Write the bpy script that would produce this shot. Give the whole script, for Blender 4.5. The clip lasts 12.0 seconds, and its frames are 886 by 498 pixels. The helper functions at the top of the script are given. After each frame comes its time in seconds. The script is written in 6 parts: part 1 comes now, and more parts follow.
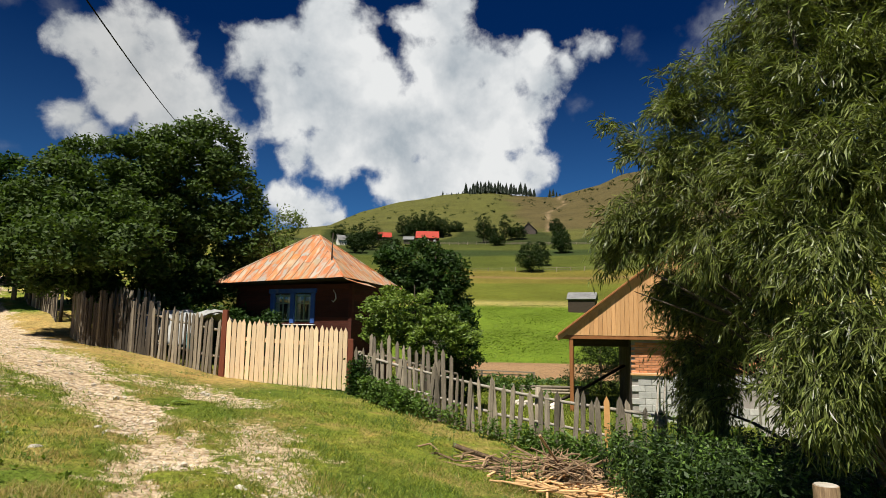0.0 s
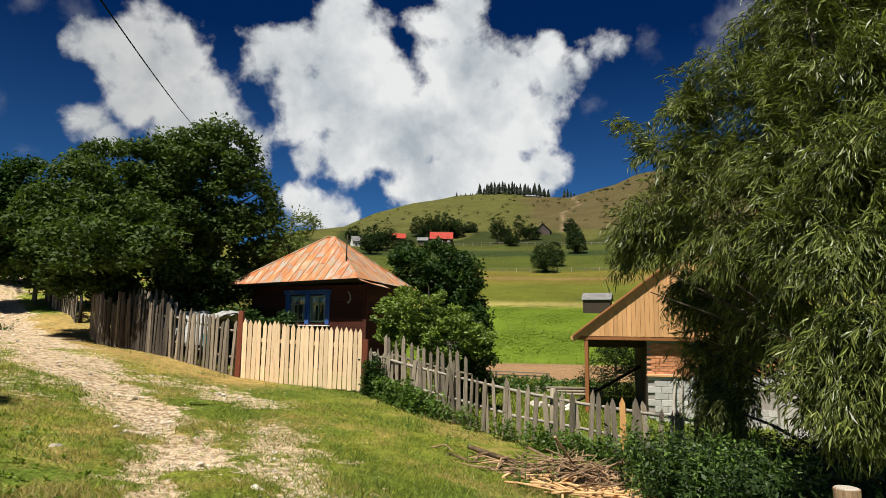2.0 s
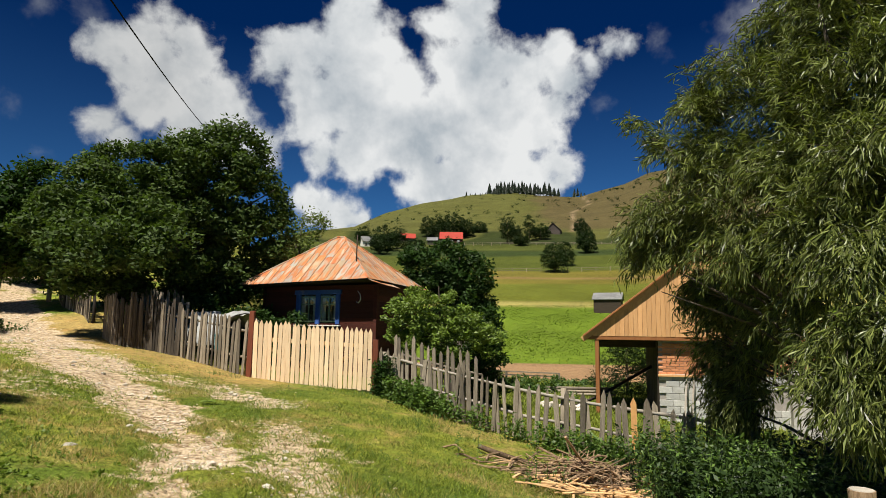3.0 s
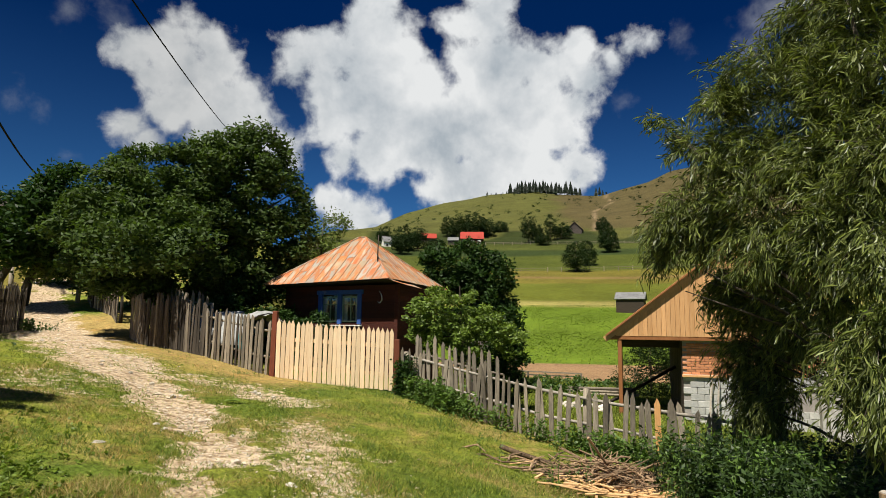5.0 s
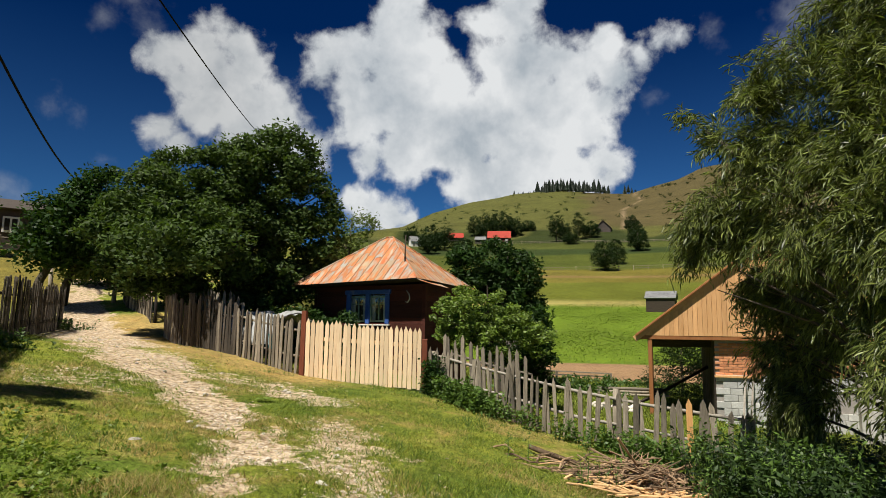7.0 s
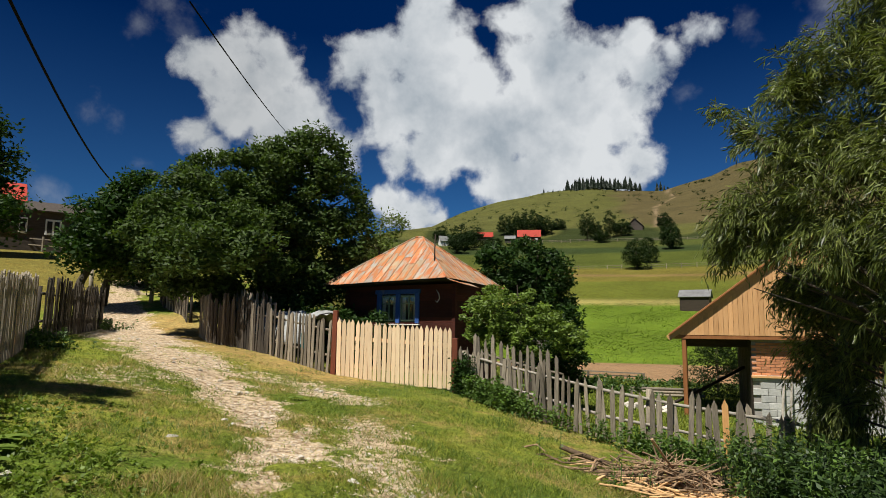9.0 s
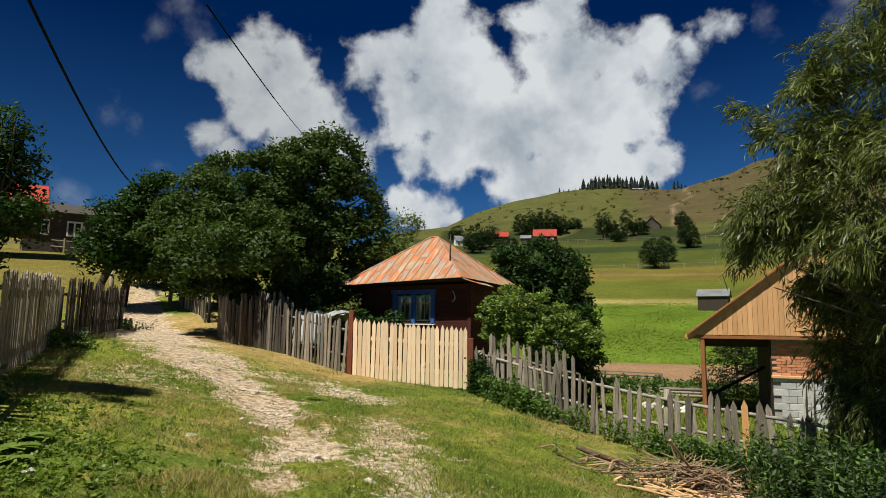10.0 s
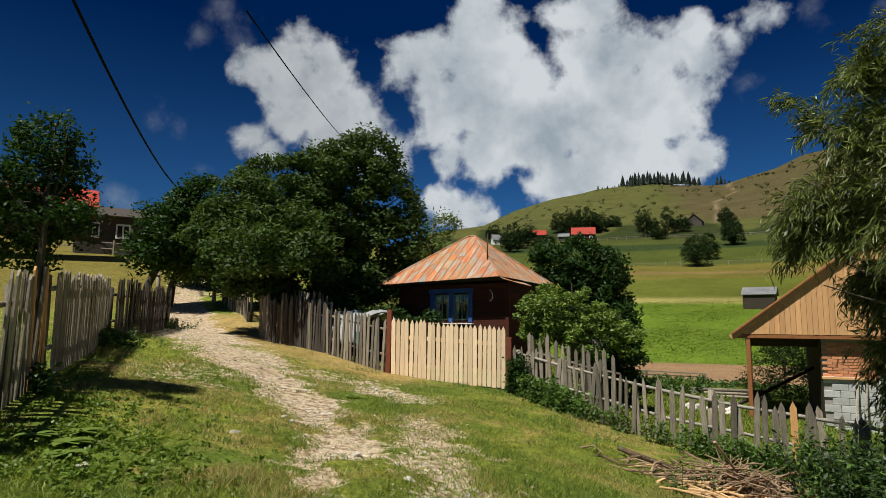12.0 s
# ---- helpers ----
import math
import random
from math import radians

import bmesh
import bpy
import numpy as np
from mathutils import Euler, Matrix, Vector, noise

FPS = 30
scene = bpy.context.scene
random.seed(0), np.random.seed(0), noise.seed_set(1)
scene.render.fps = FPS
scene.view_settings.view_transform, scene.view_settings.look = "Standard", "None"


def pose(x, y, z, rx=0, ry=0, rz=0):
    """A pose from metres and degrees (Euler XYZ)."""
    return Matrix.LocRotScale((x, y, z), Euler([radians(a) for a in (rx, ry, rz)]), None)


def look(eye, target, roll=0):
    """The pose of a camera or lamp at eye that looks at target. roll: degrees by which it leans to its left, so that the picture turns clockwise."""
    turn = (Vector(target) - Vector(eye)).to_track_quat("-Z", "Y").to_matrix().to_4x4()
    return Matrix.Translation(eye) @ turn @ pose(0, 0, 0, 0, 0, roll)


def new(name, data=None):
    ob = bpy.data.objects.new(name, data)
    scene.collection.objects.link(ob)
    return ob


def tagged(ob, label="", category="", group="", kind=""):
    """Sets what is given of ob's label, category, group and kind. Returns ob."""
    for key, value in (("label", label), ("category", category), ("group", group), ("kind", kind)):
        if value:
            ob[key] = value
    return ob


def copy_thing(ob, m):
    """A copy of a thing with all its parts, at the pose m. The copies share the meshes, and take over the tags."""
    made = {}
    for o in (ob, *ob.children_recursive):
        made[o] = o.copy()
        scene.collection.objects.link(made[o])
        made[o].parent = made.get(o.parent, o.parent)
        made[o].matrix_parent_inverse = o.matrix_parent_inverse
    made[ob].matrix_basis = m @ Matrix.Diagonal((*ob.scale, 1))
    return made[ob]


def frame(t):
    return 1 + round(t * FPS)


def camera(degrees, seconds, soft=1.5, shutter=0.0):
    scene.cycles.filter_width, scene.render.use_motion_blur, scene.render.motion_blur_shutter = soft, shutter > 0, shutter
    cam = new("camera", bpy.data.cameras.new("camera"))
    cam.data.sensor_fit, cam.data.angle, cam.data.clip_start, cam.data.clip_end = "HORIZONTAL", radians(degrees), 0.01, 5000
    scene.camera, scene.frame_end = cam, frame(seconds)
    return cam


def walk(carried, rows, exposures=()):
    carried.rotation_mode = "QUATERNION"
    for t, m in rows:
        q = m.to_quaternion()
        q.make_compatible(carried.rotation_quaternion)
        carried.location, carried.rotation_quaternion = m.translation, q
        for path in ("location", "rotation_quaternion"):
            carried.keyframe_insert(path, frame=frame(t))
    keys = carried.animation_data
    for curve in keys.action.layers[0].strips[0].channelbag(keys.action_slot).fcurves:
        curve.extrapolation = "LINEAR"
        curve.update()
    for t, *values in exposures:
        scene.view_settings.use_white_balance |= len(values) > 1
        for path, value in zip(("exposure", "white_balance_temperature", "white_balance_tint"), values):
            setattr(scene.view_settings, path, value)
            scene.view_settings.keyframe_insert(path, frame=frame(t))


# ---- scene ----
# ---- camera: a slow pan to the left from one standpoint ----
cam = camera(71.6, 12.0, soft=0.8)
EYE = 1.45
PAN = [  # seconds, heading to the right, upward tilt, lean
    (0.0, 5.288, 7.617, 0.761), (0.5, 5.148, 7.670, 0.727), (1.0, 4.778, 7.685, 0.755), (1.5, 4.431, 7.681, 0.738),
    (2.0, 3.965, 7.680, 0.746), (2.5, 3.540, 7.671, 0.745), (3.0, 3.037, 7.662, 0.722), (5.0, 1.077, 7.627, 0.728),
    (5.5, 0.611, 7.607, 0.737), (6.0, 0.000, 7.592, 0.748), (6.5, -0.572, 7.580, 0.739), (7.0, -1.472, 7.550, 0.731),
    (9.0, -4.245, 7.467, 0.700), (9.5, -4.781, 7.454, 0.695), (10.0, -5.699, 7.435, 0.675), (10.5, -6.546, 7.415, 0.658),
    (11.0, -7.656, 7.393, 0.658), (11.5, -8.590, 7.353, 0.664), (12.0, -9.189, 7.323, 0.664),
]
walk(cam, [(t, pose(0, 0, EYE, 0, 0, -yaw) @ pose(0, 0, 0, 90 + tilt, 0, 0) @ pose(0, 0, 0, 0, 0, lean)) for t, yaw, tilt, lean in PAN],
     exposures=[(0.0, 0.57, 6350, 10), (6.0, 0.53, 6300, 10), (8.0, 0.43, 6200, 10), (10.0, 0.34, 6100, 9), (12.0, 0.23, 6000, 8)])

# ---- light: high sun behind the camera's left shoulder, deep blue sky with cumulus ----
SUN_AZ, SUN_EL = -146.0, 62.0   # azimuth from +y towards +x
SUN_POWER, SKY_POWER = 4.9, 0.036


def heading(az, el):
    a, e = radians(az), radians(el)
    return Vector((math.sin(a) * math.cos(e), math.cos(a) * math.cos(e), math.sin(e)))


def sun_and_sky():
    lamp = bpy.data.lights.new("sun", "SUN")
    lamp.energy, lamp.angle, lamp.color = SUN_POWER, radians(0.8), (1.0, 0.93, 0.80)
    ob = new("sun", lamp)
    ob.matrix_world = look(heading(SUN_AZ, SUN_EL) * 60, (0, 0, 0))
    w = bpy.data.worlds.new("sky")
    scene.world = w
    w.use_nodes = True
    nt = w.node_tree
    nt.nodes.clear()
    N, L = nt.nodes.new, nt.links.new
    sky = N("ShaderNodeTexSky")
    sky.sky_type, sky.sun_disc = "NISHITA", False
    sky.sun_elevation, sky.sun_rotation = radians(SUN_EL), radians(SUN_AZ)
    sky.altitude, sky.air_density, sky.dust_density, sky.ozone_density = 900, 1.0, 0.2, 3.0
    deep = N("ShaderNodeMix")
    deep.data_type, deep.blend_type = "RGBA", "MULTIPLY"
    deep.inputs[0].default_value = 1.0
    L(sky.outputs[0], deep.inputs[6])
    co = N("ShaderNodeTexCoord")
    height, fade, tint = N("ShaderNodeSeparateXYZ"), N("ShaderNodeMapRange"), N("ShaderNodeMix")
    L(co.outputs["Generated"], height.inputs[0])
    L(height.outputs[2], fade.inputs[0])
    fade.inputs[1].default_value, fade.inputs[2].default_value = 0.12, 0.44
    tint.data_type = "RGBA"
    L(fade.outputs[0], tint.inputs[0])
    tint.inputs[6].default_value, tint.inputs[7].default_value = (0.37, 0.82, 1.24, 1), (0.018, 0.205, 0.53, 1)
    # the sky deepens away from the sun's side, as through a polarising filter
    side, dimmed = N("ShaderNodeMapRange"), N("ShaderNodeMix")
    L(height.outputs[0], side.inputs[0])
    side.inputs[1].default_value, side.inputs[2].default_value, side.inputs[3].default_value = -0.72, -0.15, 0.80
    dimmed.data_type, dimmed.blend_type = "RGBA", "MULTIPLY"
    dimmed.inputs[0].default_value = 1.0
    L(tint.outputs[2], dimmed.inputs[6])
    L(side.outputs[0], dimmed.inputs[7])
    L(dimmed.outputs[2], deep.inputs[7])

    def op(kind, a, b=None, c=None):
        n = N("ShaderNodeMath")
        n.operation = kind
        for i, v in enumerate((a, b, c)):
            if v is None:
                continue
            if isinstance(v, (int, float)):
                n.inputs[i].default_value = v
            else:
                L(v, n.inputs[i])
        return n.outputs[0]

    def tex(scale, detail, rough, distort=0.0):
        n = N("ShaderNodeTexNoise")
        n.inputs["Scale"].default_value, n.inputs["Detail"].default_value = scale, detail
        n.inputs["Roughness"].default_value, n.inputs["Distortion"].default_value = rough, distort
        L(co.outputs["Generated"], n.inputs["Vector"])
        return n.outputs[0]

    # cumulus heads: azimuth, elevation and radius in degrees; then thin wisps
    heads = [(-22.5, 25.8, 1.4), (-23.7, 24.4, 1.8), (-20.8, 24.4, 1.7), (-26.5, 22.6, 1.8), (-28.2, 22.0, 0.7), (-23.6, 22.0, 2.4), (-19.9, 22.6,
             2.0), (-25.6, 20.6, 1.3), (-21.4, 20.0, 3.0), (-18.0, 20.5, 1.9), (-24.0, 18.3, 2.2), (-26.9, 16.8, 1.6), (-25.6, 15.9, 1.4), (-16.6,
             18.8, 1.8), (-17.1, 16.8, 2.3), (-14.4, 16.4, 1.8), (-19.7, 16.9, 3.0), (-13.0, 15.2, 0.9), (-28.4, 17.0, 0.5)]
    heads += [(-12.7, 24.4, 1.9), (-13.8, 25.3, 1.0), (-13.2, 23.2, 1.5), (-10.2, 24.7, 2.2), (-10.7, 22.3, 2.1), (-5.8, 26.6, 2.9), (-5.8, 28.5,
             2.4), (-4.7, 24.2, 3.5), (-9.0, 20.3, 2.8), (-9.8, 18.0, 1.8), (-8.4, 15.8, 2.1), (-4.1, 20.3, 4.0), (-5.2, 16.3, 3.1), (-1.4, 22.2,
             3.0), (0.2, 18.2, 4.0), (2.9, 24.8, 1.9), (3.0, 27.2, 1.6), (1.1, 28.2, 0.7), (5.1, 27.7, 2.3), (5.5, 23.7, 3.5), (4.9, 19.4, 4.4),
             (-5.8, 31.2, 2.8), (5.7, 30.9, 2.7), (-3.6, 27.3, 1.2)]
    heads += [(0.1, 13.1, 1.8), (2.2, 14.1, 2.5), (5.3, 14.9, 3.0), (8.4, 16.2, 3.4), (10.0, 20.0, 3.5), (9.1, 24.3, 2.1), (11.6, 23.5, 2.3), (12.1,
             24.8, 0.9), (13.8, 25.0, 1.7), (14.4, 22.7, 2.1), (13.6, 20.3, 1.8), (12.3, 17.8, 2.1), (13.2, 15.8, 1.6), (14.8, 15.2, 0.9), (14.0,
             13.8, 1.0), (11.2, 14.5, 2.1), (16.8, 24.1, 1.2), (18.6, 24.8, 1.0), (20.4, 25.3, 0.8), (19.5, 25.2, 0.9), (15.7, 15.2, 0.4), (7.8, 13.3,
             2.4), (-8.9, 11.6, 1.8), (-10.0, 12.4, 1.2), (-6.8, 10.8, 1.6), (-4.6, 10.1, 0.9)]
    heads += [(70, 35, 6), (110, 25, 7), (-80, 30, 5), (165, 28, 6)]
    wisps = [(-29.7, 26.5, 0.9), (-28.6, 25.6, 0.8), (-27.8, 24.6, 0.6), (-31.8, 24.6, 0.5), (-30.2, 27.1, 0.5), (18.1, 20.4, 0.5), (-33.3, 16.5,
             0.6), (-34.5, 16.8, 0.4), (-35.6, 17.2, 0.3), (-37.9, 10.3, 1.0), (-39.1, 10.1, 0.6), (-36.8, 10.1, 0.4), (-31.0, 13.5, 0.4), (23.1, 24.9, 0.3), (29.1, 25.3, 1.3), (30.5, 25.9, 1.5), (31.8, 26.1, 1.6), (33.5, 25.1, 1.2), (28.6, 24.1, 0.7)]

    def union(rows):
        total = None
        for az, el, r in rows:
            dist = N("ShaderNodeVectorMath")
            dist.operation = "DISTANCE"
            L(co.outputs["Generated"], dist.inputs[0])
            dist.inputs[1].default_value = heading(az, el)
            v = op("MULTIPLY_ADD", dist.outputs["Value"], -1 / 0.042, radians(r) / 0.042 + 0.12)
            total = v if total is None else op("SMOOTH_MAX", total, v, 0.6)
        return total

    big, fine = tex(13.0, 3.0, 0.5, 0.1), tex(27.0, 9.0, 0.6, 0.12)
    edge = op("ADD", op("MULTIPLY_ADD", big, 1.2, -0.6), op("MULTIPLY_ADD", fine, 1.25, -0.625))
    solid = op("ADD", union(heads), edge)
    ramp = N("ShaderNodeMapRange")
    ramp.interpolation_type = "SMOOTHSTEP"
    L(solid, ramp.inputs[0])
    veil = N("ShaderNodeMapRange")
    veil.interpolation_type = "SMOOTHSTEP"
    L(op("ADD", union(wisps), op("MULTIPLY", edge, 1.5)), veil.inputs[0])
    veil.inputs[1].default_value, veil.inputs[2].default_value, veil.inputs[4].default_value = -0.2, 1.6, 0.42
    ramp.inputs[1].default_value, ramp.inputs[2].default_value = -0.08, 0.48
    tone = N("ShaderNodeMapRange")
    depth = op("MULTIPLY", op("MINIMUM", solid, 2.0), -0.035)
    L(op("ADD", op("ADD", op("MULTIPLY", tex(7.0, 5.0, 0.55, 0.2), 1.2), op("MULTIPLY", fine, 0.3)), depth), tone.inputs[0])
    tone.inputs[1].default_value, tone.inputs[2].default_value = 0.48, 0.82
    shade = N("ShaderNodeMix")
    shade.data_type = "RGBA"
    L(tone.outputs[0], shade.inputs[0])
    shade.inputs[6].default_value, shade.inputs[7].default_value = (7.8, 8.6, 9.2, 1), (15.4, 15.4, 15.0, 1)
    grey, thin = N("ShaderNodeMapRange"), N("ShaderNodeMix")   # the smaller cloud on the left is greyer
    L(height.outputs[0], grey.inputs[0])
    grey.inputs[1].default_value, grey.inputs[2].default_value, grey.inputs[3].default_value = -0.36, -0.14, 0.74
    thin.data_type, thin.blend_type = "RGBA", "MULTIPLY"
    thin.inputs[0].default_value = 1.0
    L(shade.outputs[2], thin.inputs[6])
    L(grey.outputs[0], thin.inputs[7])
    mix = N("ShaderNodeMix")
    mix.data_type = "RGBA"
    L(op("MAXIMUM", ramp.outputs[0], veil.outputs[0]), mix.inputs[0])
    L(deep.outputs[2], mix.inputs[6])
    L(thin.outputs[2], mix.inputs[7])
    bg, out = N("ShaderNodeBackground"), N("ShaderNodeOutputWorld")
    bg.inputs[1].default_value = SKY_POWER
    L(mix.outputs[2], bg.inputs[0])
    L(bg.outputs[0], out.inputs[0])


sun_and_sky()


# ---- materials ----
def mat(name, c1, c2, scale=8.0, rough=0.85, bump=0.3, metal=0.0, stretch=(1, 1, 1), vary=0.25, spots=None, spot_at=0.6, spot_scale=3.0,
        island=False, bump_scale=None, through_light=None, spec=0.3):
    """Two colours mixed by noise at two scales, per-piece variation, stains and relief."""
    m = bpy.data.materials.new(name)
    m.use_nodes = True
    nt = m.node_tree
    N, L = nt.nodes.new, nt.links.new
    b = nt.nodes["Principled BSDF"]
    b.inputs["Roughness"].default_value, b.inputs["Metallic"].default_value = rough, metal
    b.inputs["Specular IOR Level"].default_value = spec
    co, mp = N("ShaderNodeTexCoord"), N("ShaderNodeMapping")
    rnd = N("ShaderNodeNewGeometry").outputs["Random Per Island"] if island else N("ShaderNodeObjectInfo").outputs["Random"]
    mp.inputs["Scale"].default_value = stretch
    L(co.outputs["Object"], mp.inputs[0])
    off = N("ShaderNodeVectorMath")
    off.operation = "MULTIPLY_ADD"
    L(rnd, off.inputs[0])
    off.inputs[1].default_value = (37.0, 53.0, 71.0)
    L(mp.outputs[0], off.inputs[2])

    def tex(s, detail=5.0):
        n = N("ShaderNodeTexNoise")
        n.inputs["Scale"].default_value, n.inputs["Detail"].default_value, n.inputs["Roughness"].default_value = s, detail, 0.62
        L(off.outputs[0], n.inputs["Vector"])
        return n.outputs[0]

    fine, coarse = tex(scale), tex(scale * 0.17, 3.0)
    add = N("ShaderNodeMath")
    add.operation = "MULTIPLY_ADD"
    L(coarse, add.inputs[0])
    add.inputs[1].default_value = 0.8
    L(fine, add.inputs[2])
    rng = N("ShaderNodeMapRange")
    L(add.outputs[0], rng.inputs[0])
    rng.inputs[1].default_value, rng.inputs[2].default_value = 0.6, 1.2
    mix = N("ShaderNodeMix")
    mix.data_type = "RGBA"
    L(rng.outputs[0], mix.inputs[0])
    mix.inputs[6].default_value, mix.inputs[7].default_value = (*c1, 1), (*c2, 1)
    col = mix.outputs[2]
    if spots:
        sr = N("ShaderNodeMapRange")
        L(tex(spot_scale, 6.0), sr.inputs[0])
        sr.inputs[1].default_value, sr.inputs[2].default_value = spot_at - 0.06, spot_at + 0.06
        sm = N("ShaderNodeMix")
        sm.data_type = "RGBA"
        L(sr.outputs[0], sm.inputs[0])
        L(col, sm.inputs[6])
        sm.inputs[7].default_value = (*spots, 1)
        col = sm.outputs[2]
    hsv = N("ShaderNodeHueSaturation")
    vr = N("ShaderNodeMapRange")
    L(rnd, vr.inputs[0])
    vr.inputs[3].default_value, vr.inputs[4].default_value = 1 - vary, 1 + vary
    L(vr.outputs[0], hsv.inputs["Value"])
    L(col, hsv.inputs["Color"])
    L(hsv.outputs[0], b.inputs["Base Color"])
    if bump:
        bp = N("ShaderNodeBump")
        bp.inputs["Strength"].default_value, bp.inputs["Distance"].default_value = bump, 0.02
        L(tex(bump_scale or scale * 2.0), bp.inputs["Height"])
        L(bp.outputs[0], b.inputs["Normal"])
    if through_light:
        tr, ms = N("ShaderNodeBsdfTranslucent"), N("ShaderNodeMixShader")
        tint = N("ShaderNodeMix")
        tint.data_type, tint.blend_type = "RGBA", "MULTIPLY"
        tint.inputs[0].default_value = 1.0
        L(hsv.outputs[0], tint.inputs[6])
        tint.inputs[7].default_value = (*through_light, 1)
        L(tint.outputs[2], tr.inputs[0])
        ms.inputs[0].default_value = 0.3
        L(b.outputs[0], ms.inputs[1])
        L(tr.outputs[0], ms.inputs[2])
        L(ms.outputs[0], nt.nodes["Material Output"].inputs[0])
    return m


UP = (14, 14, 1.2)   # grain along a standing board
M_GREY = mat("weathered_board", (0.12, 0.100, 0.074), (0.37, 0.315, 0.235), 6, 0.9, 0.5, stretch=UP, vary=0.45, spots=(0.08, 0.065, 0.05), spot_at=0.66)
# old dark wood, made darker still in colour for the walnut's shade
M_DARK = mat("old_board_shade_dark", (0.026, 0.021, 0.016), (0.115, 0.094, 0.072), 6, 0.9, 0.5, stretch=UP, vary=0.7, spots=(0.22, 0.19, 0.16), spot_at=0.70)
M_FRESH = mat("fresh_pine_board", (0.76, 0.53, 0.32), (0.90, 0.71, 0.47), 5, 0.7, 0.25, stretch=UP, vary=0.16, spots=(0.45, 0.26, 0.12), spot_at=0.68)
M_ORANGE = mat("orange_board", (0.50, 0.24, 0.08), (0.66, 0.38, 0.15), 5, 0.8, 0.3, stretch=UP, vary=0.15)
M_RAIL = mat("pale_rail_wood", (0.27, 0.235, 0.185), (0.50, 0.455, 0.385), 6, 0.85, 0.4, stretch=(1.2, 14, 14), vary=0.2)
# paler copy of the weathered board, with a sunlit look in its colour
M_SUNLIT = mat("sunlit_look_board", (0.17, 0.138, 0.10), (0.42, 0.36, 0.275), 6, 0.88, 0.45, stretch=UP, vary=0.35, spots=(0.10, 0.08, 0.06), spot_at=0.66)
M_POSTRED = mat("red_brown_paint", (0.12, 0.030, 0.015), (0.22, 0.065, 0.032), 7, 0.7, 0.4, stretch=(8, 8, 1), vary=0.1)
M_LOG = mat("red_stained_plank", (0.040, 0.010, 0.006), (0.085, 0.020, 0.010), 6, 0.75, 0.5, stretch=(1.0, 10, 10), vary=0.3, spots=(0.04, 0.012, 0.008), spot_at=0.62)
M_BLUE = mat("blue_window_paint", (0.028, 0.075, 0.27), (0.05, 0.12, 0.36), 9, 0.55, 0.3, vary=0.05, spots=(0.16, 0.20, 0.28), spot_at=0.70)
M_GREENFRAME = mat("pale_green_sash_paint", (0.16, 0.24, 0.14), (0.27, 0.34, 0.22), 9, 0.6, 0.3, vary=0.05)
M_WHITE = mat("white_paint", (0.66, 0.64, 0.58), (0.82, 0.80, 0.75), 8, 0.7, 0.2, vary=0.05)
M_CURTAIN = mat("lace_curtain", (0.40, 0.42, 0.30), (0.66, 0.66, 0.54), 30, 0.9, 0.3, vary=0.1)
M_RUST = mat("rusted_roof_sheet", (0.40, 0.092, 0.028), (0.58, 0.235, 0.088), 3.5, 0.62, 0.25, stretch=(3.0, 1, 1), vary=0.16, spots=(0.39, 0.33, 0.25), spot_at=0.52, spot_scale=1.7)
M_PALESHEET = mat("pale_galvanised_sheet", (0.31, 0.26, 0.20), (0.46, 0.34, 0.21), 3.0, 0.55, 0.2, stretch=(3.5, 1, 1), vary=0.12, spots=(0.50, 0.18, 0.055), spot_at=0.50, spot_scale=1.9)
M_GREYSHEET = mat("grey_blue_tin_sheet", (0.27, 0.27, 0.25), (0.42, 0.38, 0.32), 3.0, 0.5, 0.2, stretch=(3.5, 1, 1), vary=0.12, spots=(0.46, 0.17, 0.06), spot_at=0.50, spot_scale=2.1)
M_SEAM = mat("sheet_seam_metal", (0.34, 0.16, 0.07), (0.50, 0.33, 0.20), 6, 0.6, 0.2, vary=0.15)
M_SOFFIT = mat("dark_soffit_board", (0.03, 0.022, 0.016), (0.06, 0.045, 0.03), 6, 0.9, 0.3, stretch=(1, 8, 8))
M_IRON = mat("dark_iron", (0.03, 0.025, 0.02), (0.07, 0.05, 0.04), 20, 0.6, 0.2, metal=0.6)
M_PINE = mat("varnished_pine_cladding", (0.56, 0.29, 0.115), (0.68, 0.40, 0.185), 5, 0.55, 0.2, stretch=UP, vary=0.14, spots=(0.45, 0.20, 0.06), spot_at=0.70)
M_PINEPOST = mat("varnished_pine_post", (0.25, 0.095, 0.035), (0.38, 0.165, 0.06), 5, 0.5, 0.2, stretch=UP, vary=0.1)
M_BRICK = mat("orange_brick", (0.50, 0.20, 0.09), (0.66, 0.31, 0.15), 14, 0.9, 0.5, vary=0.22)
M_BLOCK = mat("grey_concrete_block", (0.40, 0.40, 0.37), (0.58, 0.57, 0.53), 18, 0.95, 0.5, vary=0.16)
M_MORTAR = mat("mortar", (0.30, 0.27, 0.24), (0.42, 0.39, 0.35), 16, 0.95, 0.4)
M_PLASTER = mat("white_rough_plaster", (0.34, 0.32, 0.29), (0.60, 0.57, 0.52), 5, 0.95, 0.6, vary=0.05, spots=(0.27, 0.24, 0.20), spot_at=0.58, spot_scale=2.2)
M_DARKIN = mat("dark_interior", (0.015, 0.013, 0.012), (0.03, 0.026, 0.022), 5, 0.9, 0.1)
M_REDROOF = mat("red_roof_tile", (0.30, 0.028, 0.018), (0.44, 0.055, 0.03), 5, 0.6, 0.3, vary=0.15)
M_GREYROOF = mat("grey_shingle_roof", (0.11, 0.11, 0.11), (0.24, 0.24, 0.24), 5, 0.8, 0.4, vary=0.2)
